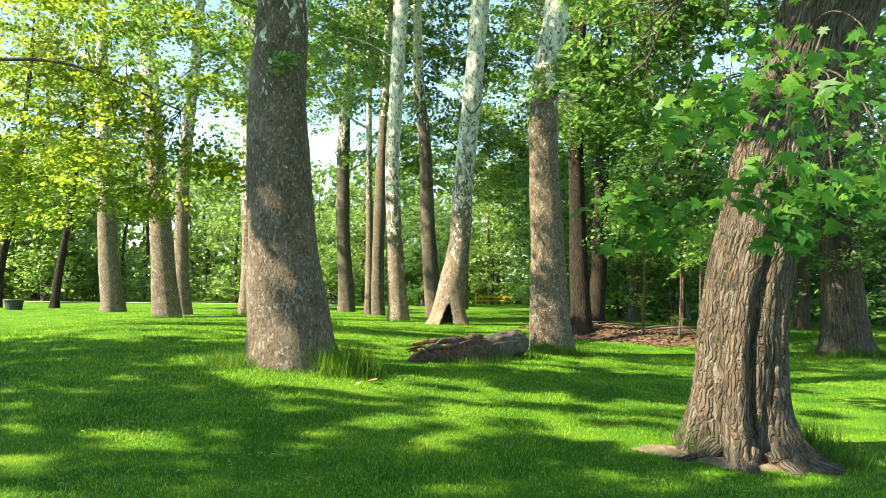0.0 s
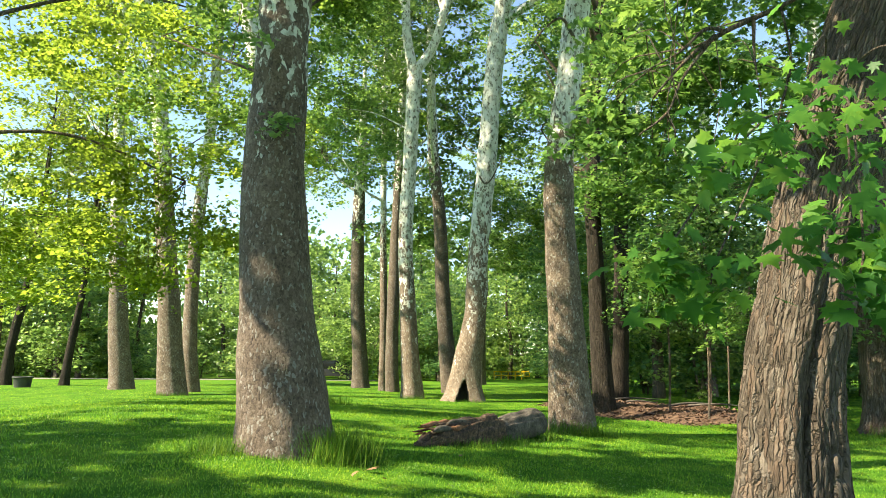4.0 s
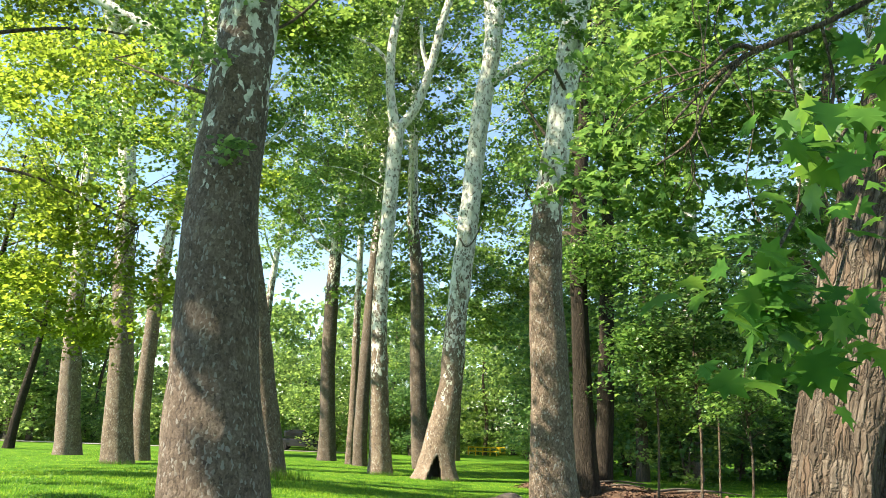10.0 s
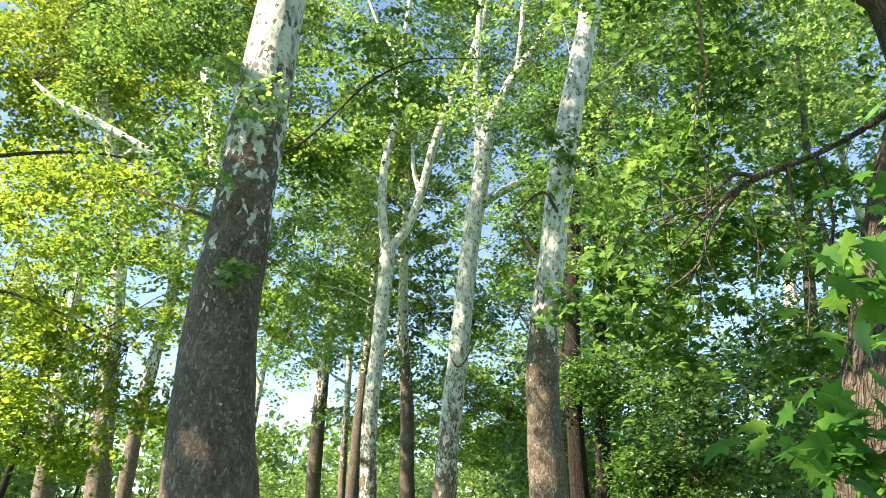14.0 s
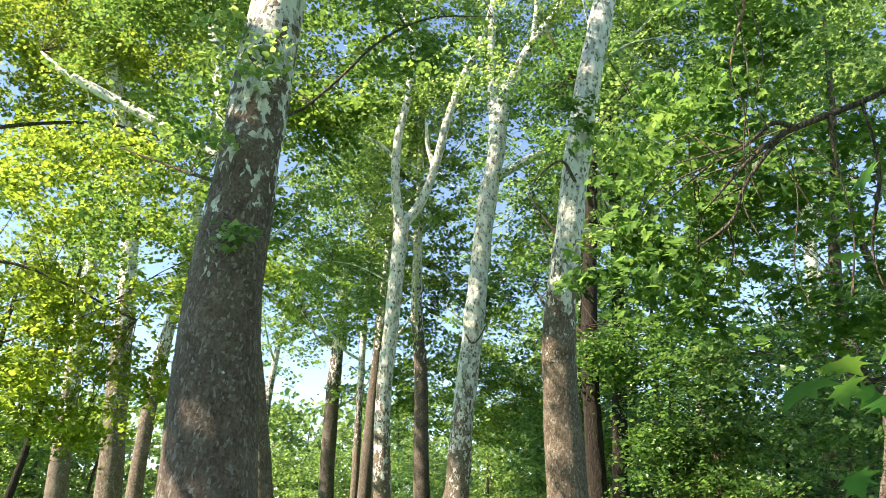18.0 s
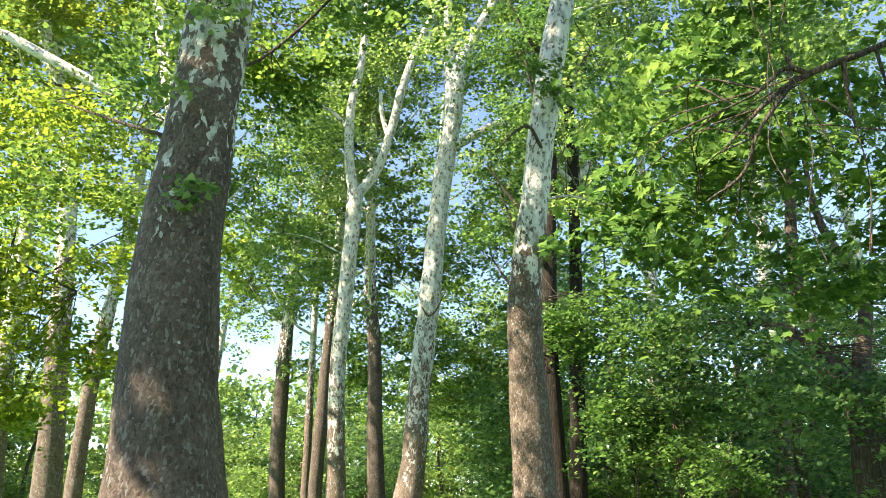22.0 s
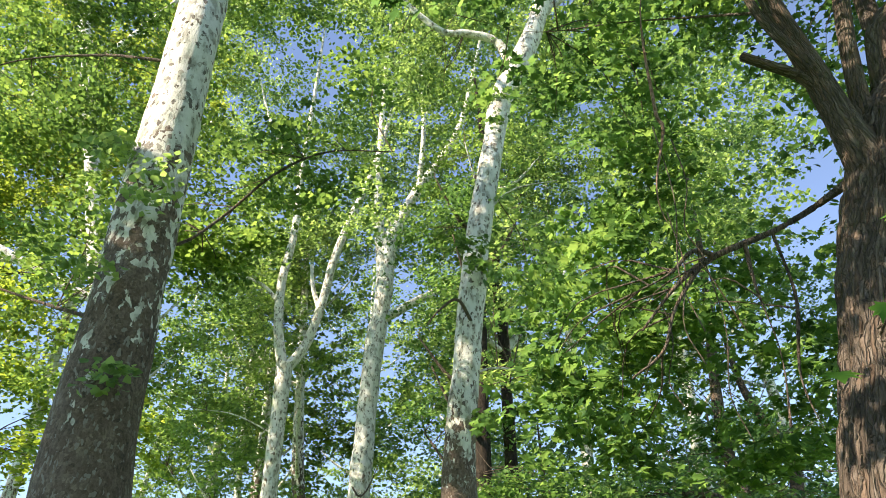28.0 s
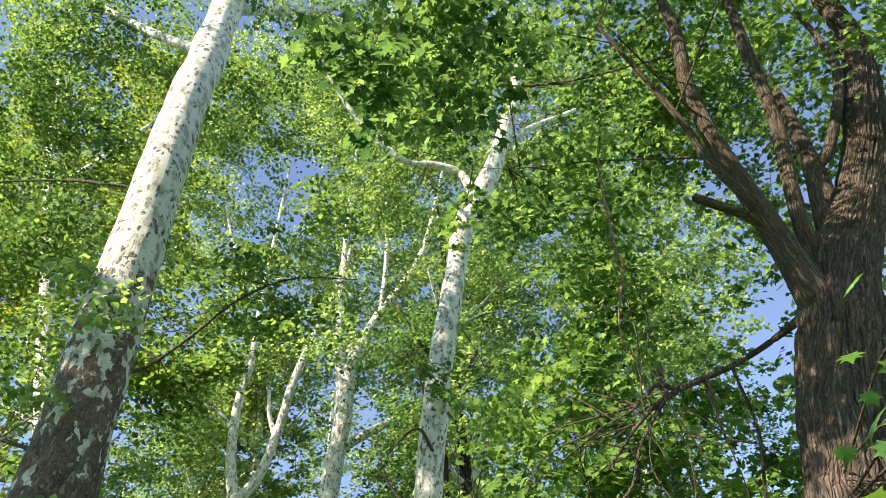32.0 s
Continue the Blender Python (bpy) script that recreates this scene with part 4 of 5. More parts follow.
# extra unseen crown masses, placed to shade the lawn and the great trunk
SHADE = [
    [(-9.6, 0.4, 9.0, 2.4, 2.0, 1.0, 30), (-12.8, 2.6, 9.4, 2.4, 1.8, 1.0, 34), (-8.2, -2.2, 8.0, 2.2, 1.8, 0.9, 30), (-11.0, -2.0, 11.0, 2.2, 2.0, 1.0, 30), (-6.4, 2.2, 8.2, 2.0, 1.8, 0.9, 26), (-9.5, 7.0, 11.0, 2.0, 1.5, 2.0, 60), (-7.4, 7.4, 8.8, 1.4, 1.0, 1.5, 44)],
    [(-15.8, 6.2, 10.5, 2.2, 1.6, 1.0, 30), (-18.5, 2.8, 13.0, 2.4, 2.0, 1.2, 36)],
    [(-7.4, -5.4, 8.4, 2.2, 2.0, 1.0, 40), (-10.5, -7.5, 11.0, 2.2, 2.0, 1.0, 34)],
]
# tall trees added unseen beside and behind the camera; crowns break up the sunlight
for k, (x, y, h, blobs) in enumerate((
        (-15, 3, 20, [(-13.5, 3.5, 9.5, 3.4, 2.6, 2.2, 62), (-15.5, 1.2, 14, 4, 2.8, 2.6, 70), (-11.0, 5.0, 7.5, 2.0, 2.2, 1.2, 24), (-12, 7.0, 9.5, 2.4, 2.0, 1.6, 26), (-14.5, 5.6, 14, 3.4, 2.2, 2.0, 30), (-8.5, 1.2, 7.2, 2.2, 1.6, 1.0, 34)]),
        (-19, 9, 20, [(-18, 8.5, 11, 3.4, 2.8, 2.4, 60), (-19.5, 9.5, 15.5, 4, 3.5, 3.0, 60), (-15.5, 9.0, 8.5, 2.4, 2.0, 1.4, 26)]),
        (-12, -6, 18, [(-11.5, -4, 9, 3.0, 2.6, 2.0, 44), (-12, -6, 13.5, 4, 3.5, 3, 50)]))):
    y = y - 3.0
    t = tree(x, y, "unseen tall leafy tree added to shade the lawn", LAWN_TREES)
    b = t.location[2]
    limb(t, local([(x, y, b - 0.1, 0.45), (x, y, b + 4, 0.34), (x + 0.4, y, b + 10, 0.25), (x + 0.4, y, b + h, 0.05)], t), BARK_MID, "trunk", sides=24, rings=50, lump=0.02, flare=0.25, seed=k)
    limbs = [[(x + 0.3, y, b + 7, 0.14), ((x + q[0]) / 2, (y + q[1] - 0.26 * q[2]) / 2, q[2] - 1, 0.1), (q[0], q[1] - 0.26 * q[2], q[2], 0.03)] for q in blobs]
    for rows in limbs:
        limb(t, local(rows, t), BARK_PALE, sides=8, rings=12)
    crown(t, [(q[0], q[1] - 0.26 * q[2], *q[2:6], q[6] * 0.62) for q in blobs] + SHADE[k], 60, 0.20, 0.20, LEAF_SYC, 130 + k, along(limbs), BARK_WOOD, small=True, most=60)

# ---- the maple ----
t = thing("maple_tree", 2.68, 6.75, gz(2.68, 6.75) - 0.05, "old maple with deeply furrowed bark and spreading roots", "tree")
MAPLE = t
limb(t, local([(2.68, 6.75, -0.1, 0.38), (2.66, 6.75, 0.45, 0.385), (2.69, 6.75, 1.05, 0.38), (2.75, 6.75, 1.6, 0.36), (2.85, 6.75, 2.1, 0.34), (2.97, 6.75, 2.7, 0.325), (3.15, 6.75, 3.3, 0.31), (3.38, 6.75, 4.0, 0.30), (3.68, 6.75, 4.7, 0.31), (3.95, 6.8, 5.3, 0.29), (4.4, 6.85, 5.95, 0.24), (5.0, 6.9, 6.86, 0.22), (5.45, 6.9, 7.8, 0.2), (5.98, 6.9, 9.2, 0.16), (6.2, 7, 11, 0.08)], t), BARK_MAPLE, "trunk", sides=220, rings=380, lump=0.03, bark="furrows", flare=0.42, lobes=6, seed=5, roots=1.0, crease=radians(268))
MAPLE_LIMBS = [
    [(3.68, 6.75, 4.4, 0.15), (3.61, 6.75, 5.0, 0.16), (3.54, 6.75, 5.4, 0.125), (3.45, 6.75, 5.97, 0.098), (3.32, 6.75, 6.73, 0.08), (3.29, 6.75, 7.64, 0.074), (3.43, 6.75, 8.56, 0.066), (3.5, 6.8, 10, 0.05)],
    [(3.70, 6.8, 4.7, 0.15), (3.79, 6.8, 5.5, 0.088), (3.94, 6.8, 6.36, 0.070), (4.16, 6.8, 7.34, 0.066), (4.28, 6.8, 8.52, 0.06), (4.4, 6.8, 9.6, 0.05), (4.5, 6.8, 11, 0.03)],
    [(3.05, 7.0, 1.8, 0.25), (3.30, 7.05, 2.5, 0.22), (3.62, 7.1, 3.3, 0.21), (3.95, 7.15, 4.1, 0.2), (4.5, 7.3, 5.4, 0.17), (5.2, 7.6, 7.5, 0.12), (5.8, 8, 10, 0.05)],
    [(3.42, 6.7, 5.9, 0.055), (3.14, 6.7, 6.42, 0.04), (3.03, 6.7, 6.93, 0.034), (2.84, 6.7, 7.48, 0.03), (2.5, 6.7, 8.4, 0.015)],
    [(4.1, 6.85, 5.9, 0.07), (4.37, 6.9, 6.68, 0.06), (4.8, 6.9, 7.23, 0.055), (5.49, 6.9, 8.62, 0.05), (5.6, 7, 10, 0.03)],
    [(3.45, 6.75, 5.75, 0.055), (3.3, 6.75, 5.88, 0.046), (3.05, 6.75, 5.97, 0.042), (2.88, 6.75, 6.03, 0.038)],
    [(3.60, 6.9, 5.02, 0.045), (3.48, 7.2, 4.98, 0.033), (3.23, 7.2, 4.82, 0.025), (2.98, 7.2, 4.68, 0.022), (2.45, 7.2, 4.43, 0.018), (2.15, 7.2, 4.2, 0.015), (1.83, 7.2, 3.84, 0.008)],
    [(2.50, 7.2, 4.45, 0.016), (2.30, 7.15, 4.45, 0.013), (2.05, 7.1, 4.22, 0.010), (1.75, 7.1, 4.05, 0.006)],
    [(2.40, 7.2, 4.42, 0.016), (2.10, 7.2, 4.02, 0.014), (1.95, 7.2, 3.70, 0.012), (1.70, 7.2, 3.50, 0.006)],
    [(2.75, 7.2, 4.58, 0.014), (2.74, 7.2, 4.2, 0.011), (2.78, 7.2, 3.7, 0.008), (2.70, 7.2, 3.2, 0.005)],
    [(3.0, 7.2, 4.68, 0.014), (3.1, 7.3, 4.2, 0.010), (2.95, 7.3, 3.6, 0.008), (3.0, 7.3, 3.2, 0.004)],
    [(3.3, 6.75, 6.6, 0.014), (2.4, 7.4, 7.1, 0.008), (1.6, 7.8, 7.3, 0.006), (0.8, 7.6, 7.2, 0.003)],
    [(3.23, 6.75, 7.2, 0.014), (2.0, 6.2, 7.9, 0.008), (0.9, 5.8, 7.6, 0.006), (0.3, 5.6, 6.8, 0.003)],
    [(3.4, 6.75, 8.2, 0.02), (2.6, 8.0, 9.2, 0.014), (1.6, 8.8, 10.0, 0.010), (0.6, 9.2, 10.3, 0.005)],
]
for rows in MAPLE_LIMBS:
    limb(t, local(rows, t), BARK_MAPLE if rows[0][3] > 0.045 else BARK_WOOD, sides=14, rings=30, lump=0.008)
limb(t, local([(3.29, 6.72, 7.6, 0.006), (2.55, 6.6, 7.5, 0.006), (2.0, 6.5, 6.3, 0.007), (1.89, 6.5, 5.19, 0.011), (1.91, 6.5, 4.98, 0.012), (1.78, 6.5, 4.54, 0.011), (1.77, 6.5, 4.29, 0.010), (1.87, 6.5, 4.05, 0.008), (1.99, 6.55, 3.94, 0.007), (2.25, 6.7, 3.6, 0.004)], t), VINE, "hanging_vine", "twisted reddish-brown vine hanging from the limbs", sides=8, rings=60, lump=0.012)
for k, (x, y, z, drop) in enumerate(((1.84, 6.5, 5.0, 1.5), (1.95, 6.5, 4.9, 0.9), (2.40, 7.2, 4.4, 1.3), (1.80, 6.5, 4.3, 1.0), (2.0, 7.2, 4.1, 0.8))):
    limb(t, local([(x, y, z, 0.005), (x + 0.03, y, z - drop * 0.4, 0.004), (x - 0.04, y + 0.03, z - drop * 0.75, 0.004), (x + 0.02, y, z - drop, 0.002)], t), BARK_WOOD, "hanging_twig", sides=5, rings=14)
crown(t, [(2.2, 8.6, 4.7, 0.6, 0.6, 0.55, 44), (1.95, 8.4, 4.0, 0.4, 0.6, 0.45, 30), (2.5, 8.8, 3.7, 0.55, 0.6, 0.5, 34), (3.0, 8.7, 6.3, 0.5, 0.5, 0.9, 34), (2.8, 8.8, 4.9, 0.6, 0.7, 0.6, 34), (2.6, 8.4, 7.3, 0.7, 0.8, 0.9, 46), (2.4, 9.2, 5.6, 0.7, 0.7, 0.7, 40), (4.2, 9.4, 5.4, 0.9, 0.8, 0.8, 40), (4.4, 9, 9.2, 1.2, 1.2, 1.0, 40), (3.6, 9.2, 3.4, 0.6, 0.8, 0.5, 24), (5.6, 8.8, 7.0, 0.8, 0.8, 0.8, 26), (3.2, 6.2, 9.8, 1.6, 1.2, 0.9, 50), (1.9, 7.2, 8.2, 0.9, 0.8, 0.6, 30), (4.6, 8.8, 11, 1.6, 1.3, 1.2, 60), (6.2, 8.6, 9.4, 1.3, 1.2, 1.2, 56), (5.4, 8.2, 7.8, 0.9, 0.8, 0.8, 36), (6.6, 8.5, 12, 1.6, 1.4, 1.4, 50), (4.0, 9.3, 10.2, 1.0, 1.0, 1.0, 40), (3.1, 9.4, 5.4, 0.45, 0.5, 1.3, 40), (5.6, 9.6, 10.4, 1.2, 1.0, 1.2, 50), (7.6, 9.2, 11.6, 1.9, 1.2, 1.9, 90), (6.0, 9.2, 12.6, 1.6, 1.2, 1.2, 60), (3.7, 9.4, 7.8, 0.8, 0.7, 1.0, 40), (5.2, 9.6, 4.0, 1.1, 0.8, 1.0, 44), (4.5, 9.4, 4.8, 0.9, 0.7, 0.8, 36), (6.4, 9.8, 5.4, 1.0, 0.8, 1.2, 50), (5.9, 10.2, 4.8, 1.0, 0.8, 1.0, 36), (0.9, 8.9, 10.4, 0.9, 0.7, 0.9, 60), (5.7, 8.6, 11.0, 2.0, 1.4, 1.3, 120), (4.4, 9.4, 12.2, 1.8, 1.2, 1.0, 80)],
      34, 0.27, 0.115, LEAF_MAP, 15, along(MAPLE_LIMBS, 14), BARK_WOOD, most=220, longest=1.6, thin=0.34, wide=1.15, lobed=True)
# crown masses overhead, mostly out of view, added to shade the maple and lawn
crown(t, [(0.4, 3.6, 9.2, 2.2, 1.4, 1.2, 44), (2.2, 4.0, 8.6, 1.8, 1.3, 1.0, 44), (1.2, 2.0, 7.6, 1.6, 1.4, 1.0, 26), (4.2, 4.6, 8.2, 1.6, 1.4, 1.0, 30), (-1.6, 4.9, 9.6, 1.7, 1.2, 0.9, 90), (3.0, 5.4, 11.6, 3.0, 2.4, 1.5, 110), (5.8, 6.0, 12.6, 3.0, 2.4, 1.5, 100), (0.6, 5.2, 8.8, 1.6, 1.4, 1.2, 50), (1.4, 6.4, 11.5, 1.8, 1.4, 1.0, 50)], 26, 0.33, 0.12, LEAF_MAP, 18, along(MAPLE_LIMBS), BARK_WOOD, lobed=True, most=30, thin=0.8)
crown(t, [(0.45, 6.0, 6.4, 0.55, 0.5, 0.5, 16), (0.15, 5.6, 5.6, 0.3, 0.3, 0.3, 6)], 26, 0.2, 0.10, LEAF_MAP, 19, lobed=True)

# surface roots that run out into the grass, half buried
for x0, y0, x1, y1, r0 in ((2.40, 6.72, 1.78, 6.80, 0.13), (2.36, 6.50, 1.92, 6.34, 0.13), (2.58, 6.36, 2.46, 6.02, 0.11), (2.80, 6.38, 2.92, 6.08, 0.12), (2.98, 6.47, 3.30, 6.22, 0.14), (3.02, 6.72, 3.50, 6.66, 0.13)):
    g0, g1 = gz(x0, y0), gz(x1, y1)
    limb(t, local([(x0, y0, g0 + 0.10, r0), ((x0 * 2 + x1) / 3, (y0 * 2 + y1) / 3 + 0.03, g0 - 0.01, r0 * 0.85), ((x0 + 2 * x1) / 3, (y0 + 2 * y1) / 3 - 0.03, g0 - 0.03, r0 * 0.65), (x1, y1, g1 - 0.05, r0 * 0.4)], t), BARK_MAPLE, "root", sides=18, rings=30, lump=0.03)

# bare trodden soil between the roots
def bare_soil(x, y, rx, ry, seed):
    a = np.linspace(0, 2 * np.pi, 64, endpoint=False)
    rows = []
    for q in np.linspace(0.02, 1, 12):
        edge = 0.72 + 0.5 * vnoise(np.column_stack([np.cos(a) * 2.2, np.sin(a) * 2.2, a * 0 + seed]))
        px, py = x + np.cos(a) * rx * q * edge, y + np.sin(a) * ry * q * edge
        lift = 0.03 * (1 - q**3) - 0.02 * q**6 + 0.016 * vnoise(np.column_stack([px * 14, py * 14, a * 0]))
        rows.append(np.column_stack([px, py, lawn_z(px, py) + lift]))
    v, j = np.vstack(rows), np.arange(64)
    f = np.vstack([np.stack([i * 64 + j, i * 64 + (j + 1) % 64, (i + 1) * 64 + (j + 1) % 64, (i + 1) * 64 + j], -1) for i in range(11)])
    tagged(mesh_part("bare_soil", v, f, SOIL), "patch of bare brown soil between the maple's roots", "soil", kind="stuff")


bare_soil(2.62, 6.42, 0.62, 0.34, 4.0)
bare_soil(1.98, 6.62, 0.30, 0.20, 9.0)

# ---- the big old tree and the dark wood ----
t = thing("old_tree", 9.4, 17.5, gz(9.4, 17.5) - 0.05, "broad old tree with grey ridged bark and flared roots", "tree")
limb(t, local([(9.4, 17.5, -0.15, 0.52), (9.35, 17.5, 0.7, 0.46), (9.3, 17.5, 1.6, 0.43), (9.3, 17.6, 3, 0.38), (9.5, 18, 4.5, 0.30)], t), BARK_MAPLE, "trunk", sides=72, rings=140, lump=0.04, bark="furrows", flare=0.35, seed=8, roots=0.3)
OLD_LIMBS = [[(9.45, 17.8, 4.2, 0.26), (9.85, 19.5, 4.6, 0.2), (9.7, 20, 6.4, 0.165), (9.62, 20, 7.4, 0.155), (9.75, 20, 8.9, 0.14), (10.2, 20, 12, 0.1), (10.5, 20, 16, 0.04)],
             [(9.6, 18, 4.5, 0.2), (10.6, 19, 6.5, 0.13), (10.5, 20, 8.6, 0.10), (10.3, 20, 10.5, 0.05)],
             [(9.3, 17.8, 4.2, 0.14), (8.2, 18.2, 5.4, 0.09), (7, 18.6, 5.6, 0.03)],
             ]
for rows in OLD_LIMBS:
    limb(t, local(rows, t), BARK_WOOD, sides=16, rings=30, lump=0.01)
crown(t, [(9, 20.5, 8, 2.2, 1.4, 1.8, 60), (8, 20, 4.6, 2.6, 1.4, 1.0, 90), (11.5, 19, 6, 2, 2, 2, 110), (9.5, 20.5, 13, 2.4, 2, 2.2, 20), (12, 19, 11, 2, 2, 2.5, 60), (6.5, 19.5, 8.5, 1.8, 1.5, 1.6, 34), (6.8, 19, 5.4, 1.5, 1.2, 0.9, 50), (10.8, 17.5, 3.4, 1.5, 1.2, 0.8, 40), (8.6, 15.8, 3.1, 1.5, 0.9, 0.9, 60), (9.8, 15.6, 3.6, 1.2, 0.9, 1.2, 50), (7.2, 16.2, 3.9, 1.2, 0.9, 0.9, 40)], 30, 0.42, 0.125, LEAF_SHADED, 16, along(OLD_LIMBS), BARK_WOOD, thin=0.7, wide=1.1)


def wood_tree(h, seed, spread, low, per=13, size=0.38, leafy=LEAF_LIT):
    r = np.random.default_rng(seed)
    t = thing("woodland_tree", 0, 0, 0, "leafy woodland tree at the edge of the park", "tree", "trees of the surrounding wood")
    line = [(0, 0, -0.3, 0.24), (r.normal(0, 0.1), 0, h * 0.3, 0.18), (r.normal(0, 0.3), r.normal(0, 0.2), h * 0.6, 0.12), (r.normal(0, 0.5), 0, h * 0.95, 0.03)]
    limb(t, line, BARK_WOOD, "trunk", sides=10, rings=16, flare=0.3)
    blobs = [(0, 0, h * 0.66, spread, spread, h * 0.30, 95), (r.normal(0, 1), r.normal(0, 1), h * 0.40, spread * 1.0, spread * 1.0, h * 0.16, 60)]
    if low:
        blobs.append((0, 0, h * 0.2, spread, spread, h * 0.14, 44))
    crown(t, blobs, per, 0.66, size, leafy, seed, None, small=True)
    return t


protos = [wood_tree(*q) for q in ((15, 200, 3.2, True), (18, 201, 3.6, True), (12, 202, 3.0, True), (21, 203, 4.0, False), (9, 204, 2.6, True), (12, 205, 3.0, True, 17, 0.235, LEAF_SHADED), (9, 206, 2.6, True, 17, 0.235, LEAF_SHADED))]
spots = []
for y0, n, x0, x1 in ((62, 10, -58, -26), (71, 17, -62, 26)):
    for k in range(n):
        spots.append((x0 + (x1 - x0) * (k + 0.5) / n + rng.normal(0, 1.2), y0 + rng.normal(0, 2.0)))
wide = len(spots)
for k in range(9):
    spots.append((8.5 + k * 3.4 + rng.normal(0, 0.8), 46 - 0.6 * k + rng.normal(0, 2.0)))
for k in range(6):
    spots.append((11 + k * 3.6 + rng.normal(0, 0.8), 36 - 0.4 * k + rng.normal(0, 1.5)))
spots += [(7.0, 36), (7.0, 47), (7.8, 30.5), (-1.5, 58), (7.6, 75), (3.4, 77), (9.5, 69), (0.5, 72), (13, 27), (16, 23)]
for k, (x, y) in enumerate(spots):
    s = rng.uniform(0.85, 1.15)
    m = pose(x, y, gz(x, y) - 0.1, 0, 0, rng.uniform(0, 360)) @ Matrix.Diagonal((s, s, s, 1))
    if k < 5:
        protos[k].matrix_basis = m
    elif wide <= k < wide + 2:
        protos[5 + (k % 2 == (wide + 1) % 2)].matrix_basis = m
    else:
        copy_thing(protos[k % 5 if k < wide else (5, 6)[k % 2]], m)
for k, (x, y, s) in enumerate(((-12.5, 61, 0.82), (-8.0, 58, 0.80), (-4.0, 61, 0.85), (-16.5, 60, 0.85), (-0.6, 62, 0.85))):
    copy_thing(protos[2], pose(x, y, gz(x, y) - 0.1, 0, 0, 77 * k) @ Matrix.Diagonal((s, s, s, 1)))


# ---- the fallen log ----
def fallen_log():
    t = thing("fallen_log", 0.6, 12.5, gz(0.6, 12.5), "rotting fallen log, reddish inside with grey bark", "log")
    a = [(-0.40, 11.15, gz(-0.4, 11.15) + 0.05, 0.09), (-0.15, 11.5, gz(-0.15, 11.5) + 0.12, 0.17), (0.25, 12.1, gz(0.25, 12.1) + 0.15, 0.20), (0.62, 12.65, gz(0.62, 12.65) + 0.17, 0.21)]
    b = [(0.52, 12.5, gz(0.52, 12.5) + 0.18, 0.19), (0.75, 12.85, gz(0.75, 12.85) + 0.19, 0.215), (1.1, 13.4, gz(1.1, 13.4) + 0.23, 0.225), (1.32, 13.72, gz(1.32, 13.72) + 0.26, 0.23), (1.47, 13.95, gz(1.47, 13.95) + 0.22, 0.18), (1.53, 14.05, gz(1.53, 14.05) + 0.17, 0.05)]
    a.insert(0, (-0.52, 11.0, gz(-0.52, 11.0) + 0.0, 0.012))
    b.insert(0, (0.47, 12.42, gz(0.47, 12.42) + 0.18, 0.10))
    for name, rows, mat, label, amt in (("rotten_section", a, LOAM, "split reddish-brown rotten wood", 0.10), ("bark_section", b, DEAD, "grey weathered bark", 0.035)):
        v, f = tube(local(rows, t), 84, 150, lump=0.06, seed=len(name))
        d = np.column_stack([v[:, 0] * 0.6 + v[:, 1] * 0.9, v[:, 2], v[:, 0] * 0.83 - v[:, 1] * 0.55])
        ridge = np.abs(vnoise(d * np.array([1.3, 17, 17])) - 0.5) * 1.6 - 0.45 + 0.5 * (vnoise(d * np.array([3, 42, 42])) - 0.5)
        crag = vnoise(v * 17.0) - 0.5
        v[:, 2] += amt * ridge + (0.03 if amt > 0.05 else 0.012) * crag
        v[:, 0] += 0.5 * amt * ridge
        mesh_part(name, v, clean_faces(f), mat, t, label)
    r = np.random.default_rng(5)
    # long loosened slabs of wood along the broken half
    axis = np.array([0.55, 0.83, 0.0])
    for k in range(26):
        u, turn = r.uniform(0.0, 1.35), r.uniform(-1.9, 1.5)
        half_len, rad = r.uniform(0.14, 0.34), 0.15 + 0.06 * min(1, u)
        across = np.array([0.83, -0.55, 0.0])
        mid = np.array([-0.30, 11.3, 0.0]) + axis * u
        c = mid + across * rad * math.sin(turn) + np.array([0, 0, gz(mid[0], mid[1]) + 0.13 + rad * max(-0.5, math.cos(turn))])
        c = c - np.array(t.location)
        w = r.uniform(0.018, 0.042)
        ends = [c - axis * half_len, c - axis * half_len * 0.4 + r.normal(0, 0.012, 3), c + axis * half_len * 0.4 + r.normal(0, 0.012, 3), c + axis * half_len]
        limb(t, [(*ends[0], w * 0.3), (*ends[1], w), (*ends[2], w * 0.9), (*ends[3], w * 0.25)], (LOAM, RUST, DEAD)[k % 3], "slab", sides=9, rings=14, lump=0.012, seed=k)
    for k in range(30):
        p = np.array([-0.25, 11.3, 0]) + np.array([0.85, 1.3, 0]) * r.uniform(0, 1) + r.normal(0, 0.05, 3)
        p[2] = gz(p[0], p[1]) + 0.29 + r.normal(0, 0.03) - t.location[2]
        q = np.array([0.20, 0.32, r.normal(0, 0.02)]) * r.uniform(0.6, 1.9)
        x, y = p[0] - t.location[0], p[1] - t.location[1]
        limb(t, [(x, y, p[2] - 0.06, 0.010), (x + q[0] / 2, y + q[1] / 2, p[2], 0.014), (x + q[0], y + q[1], p[2] - 0.03, 0.004)], LOAM if k % 2 else DEAD, "splinter", sides=6, rings=6)


fallen_log()


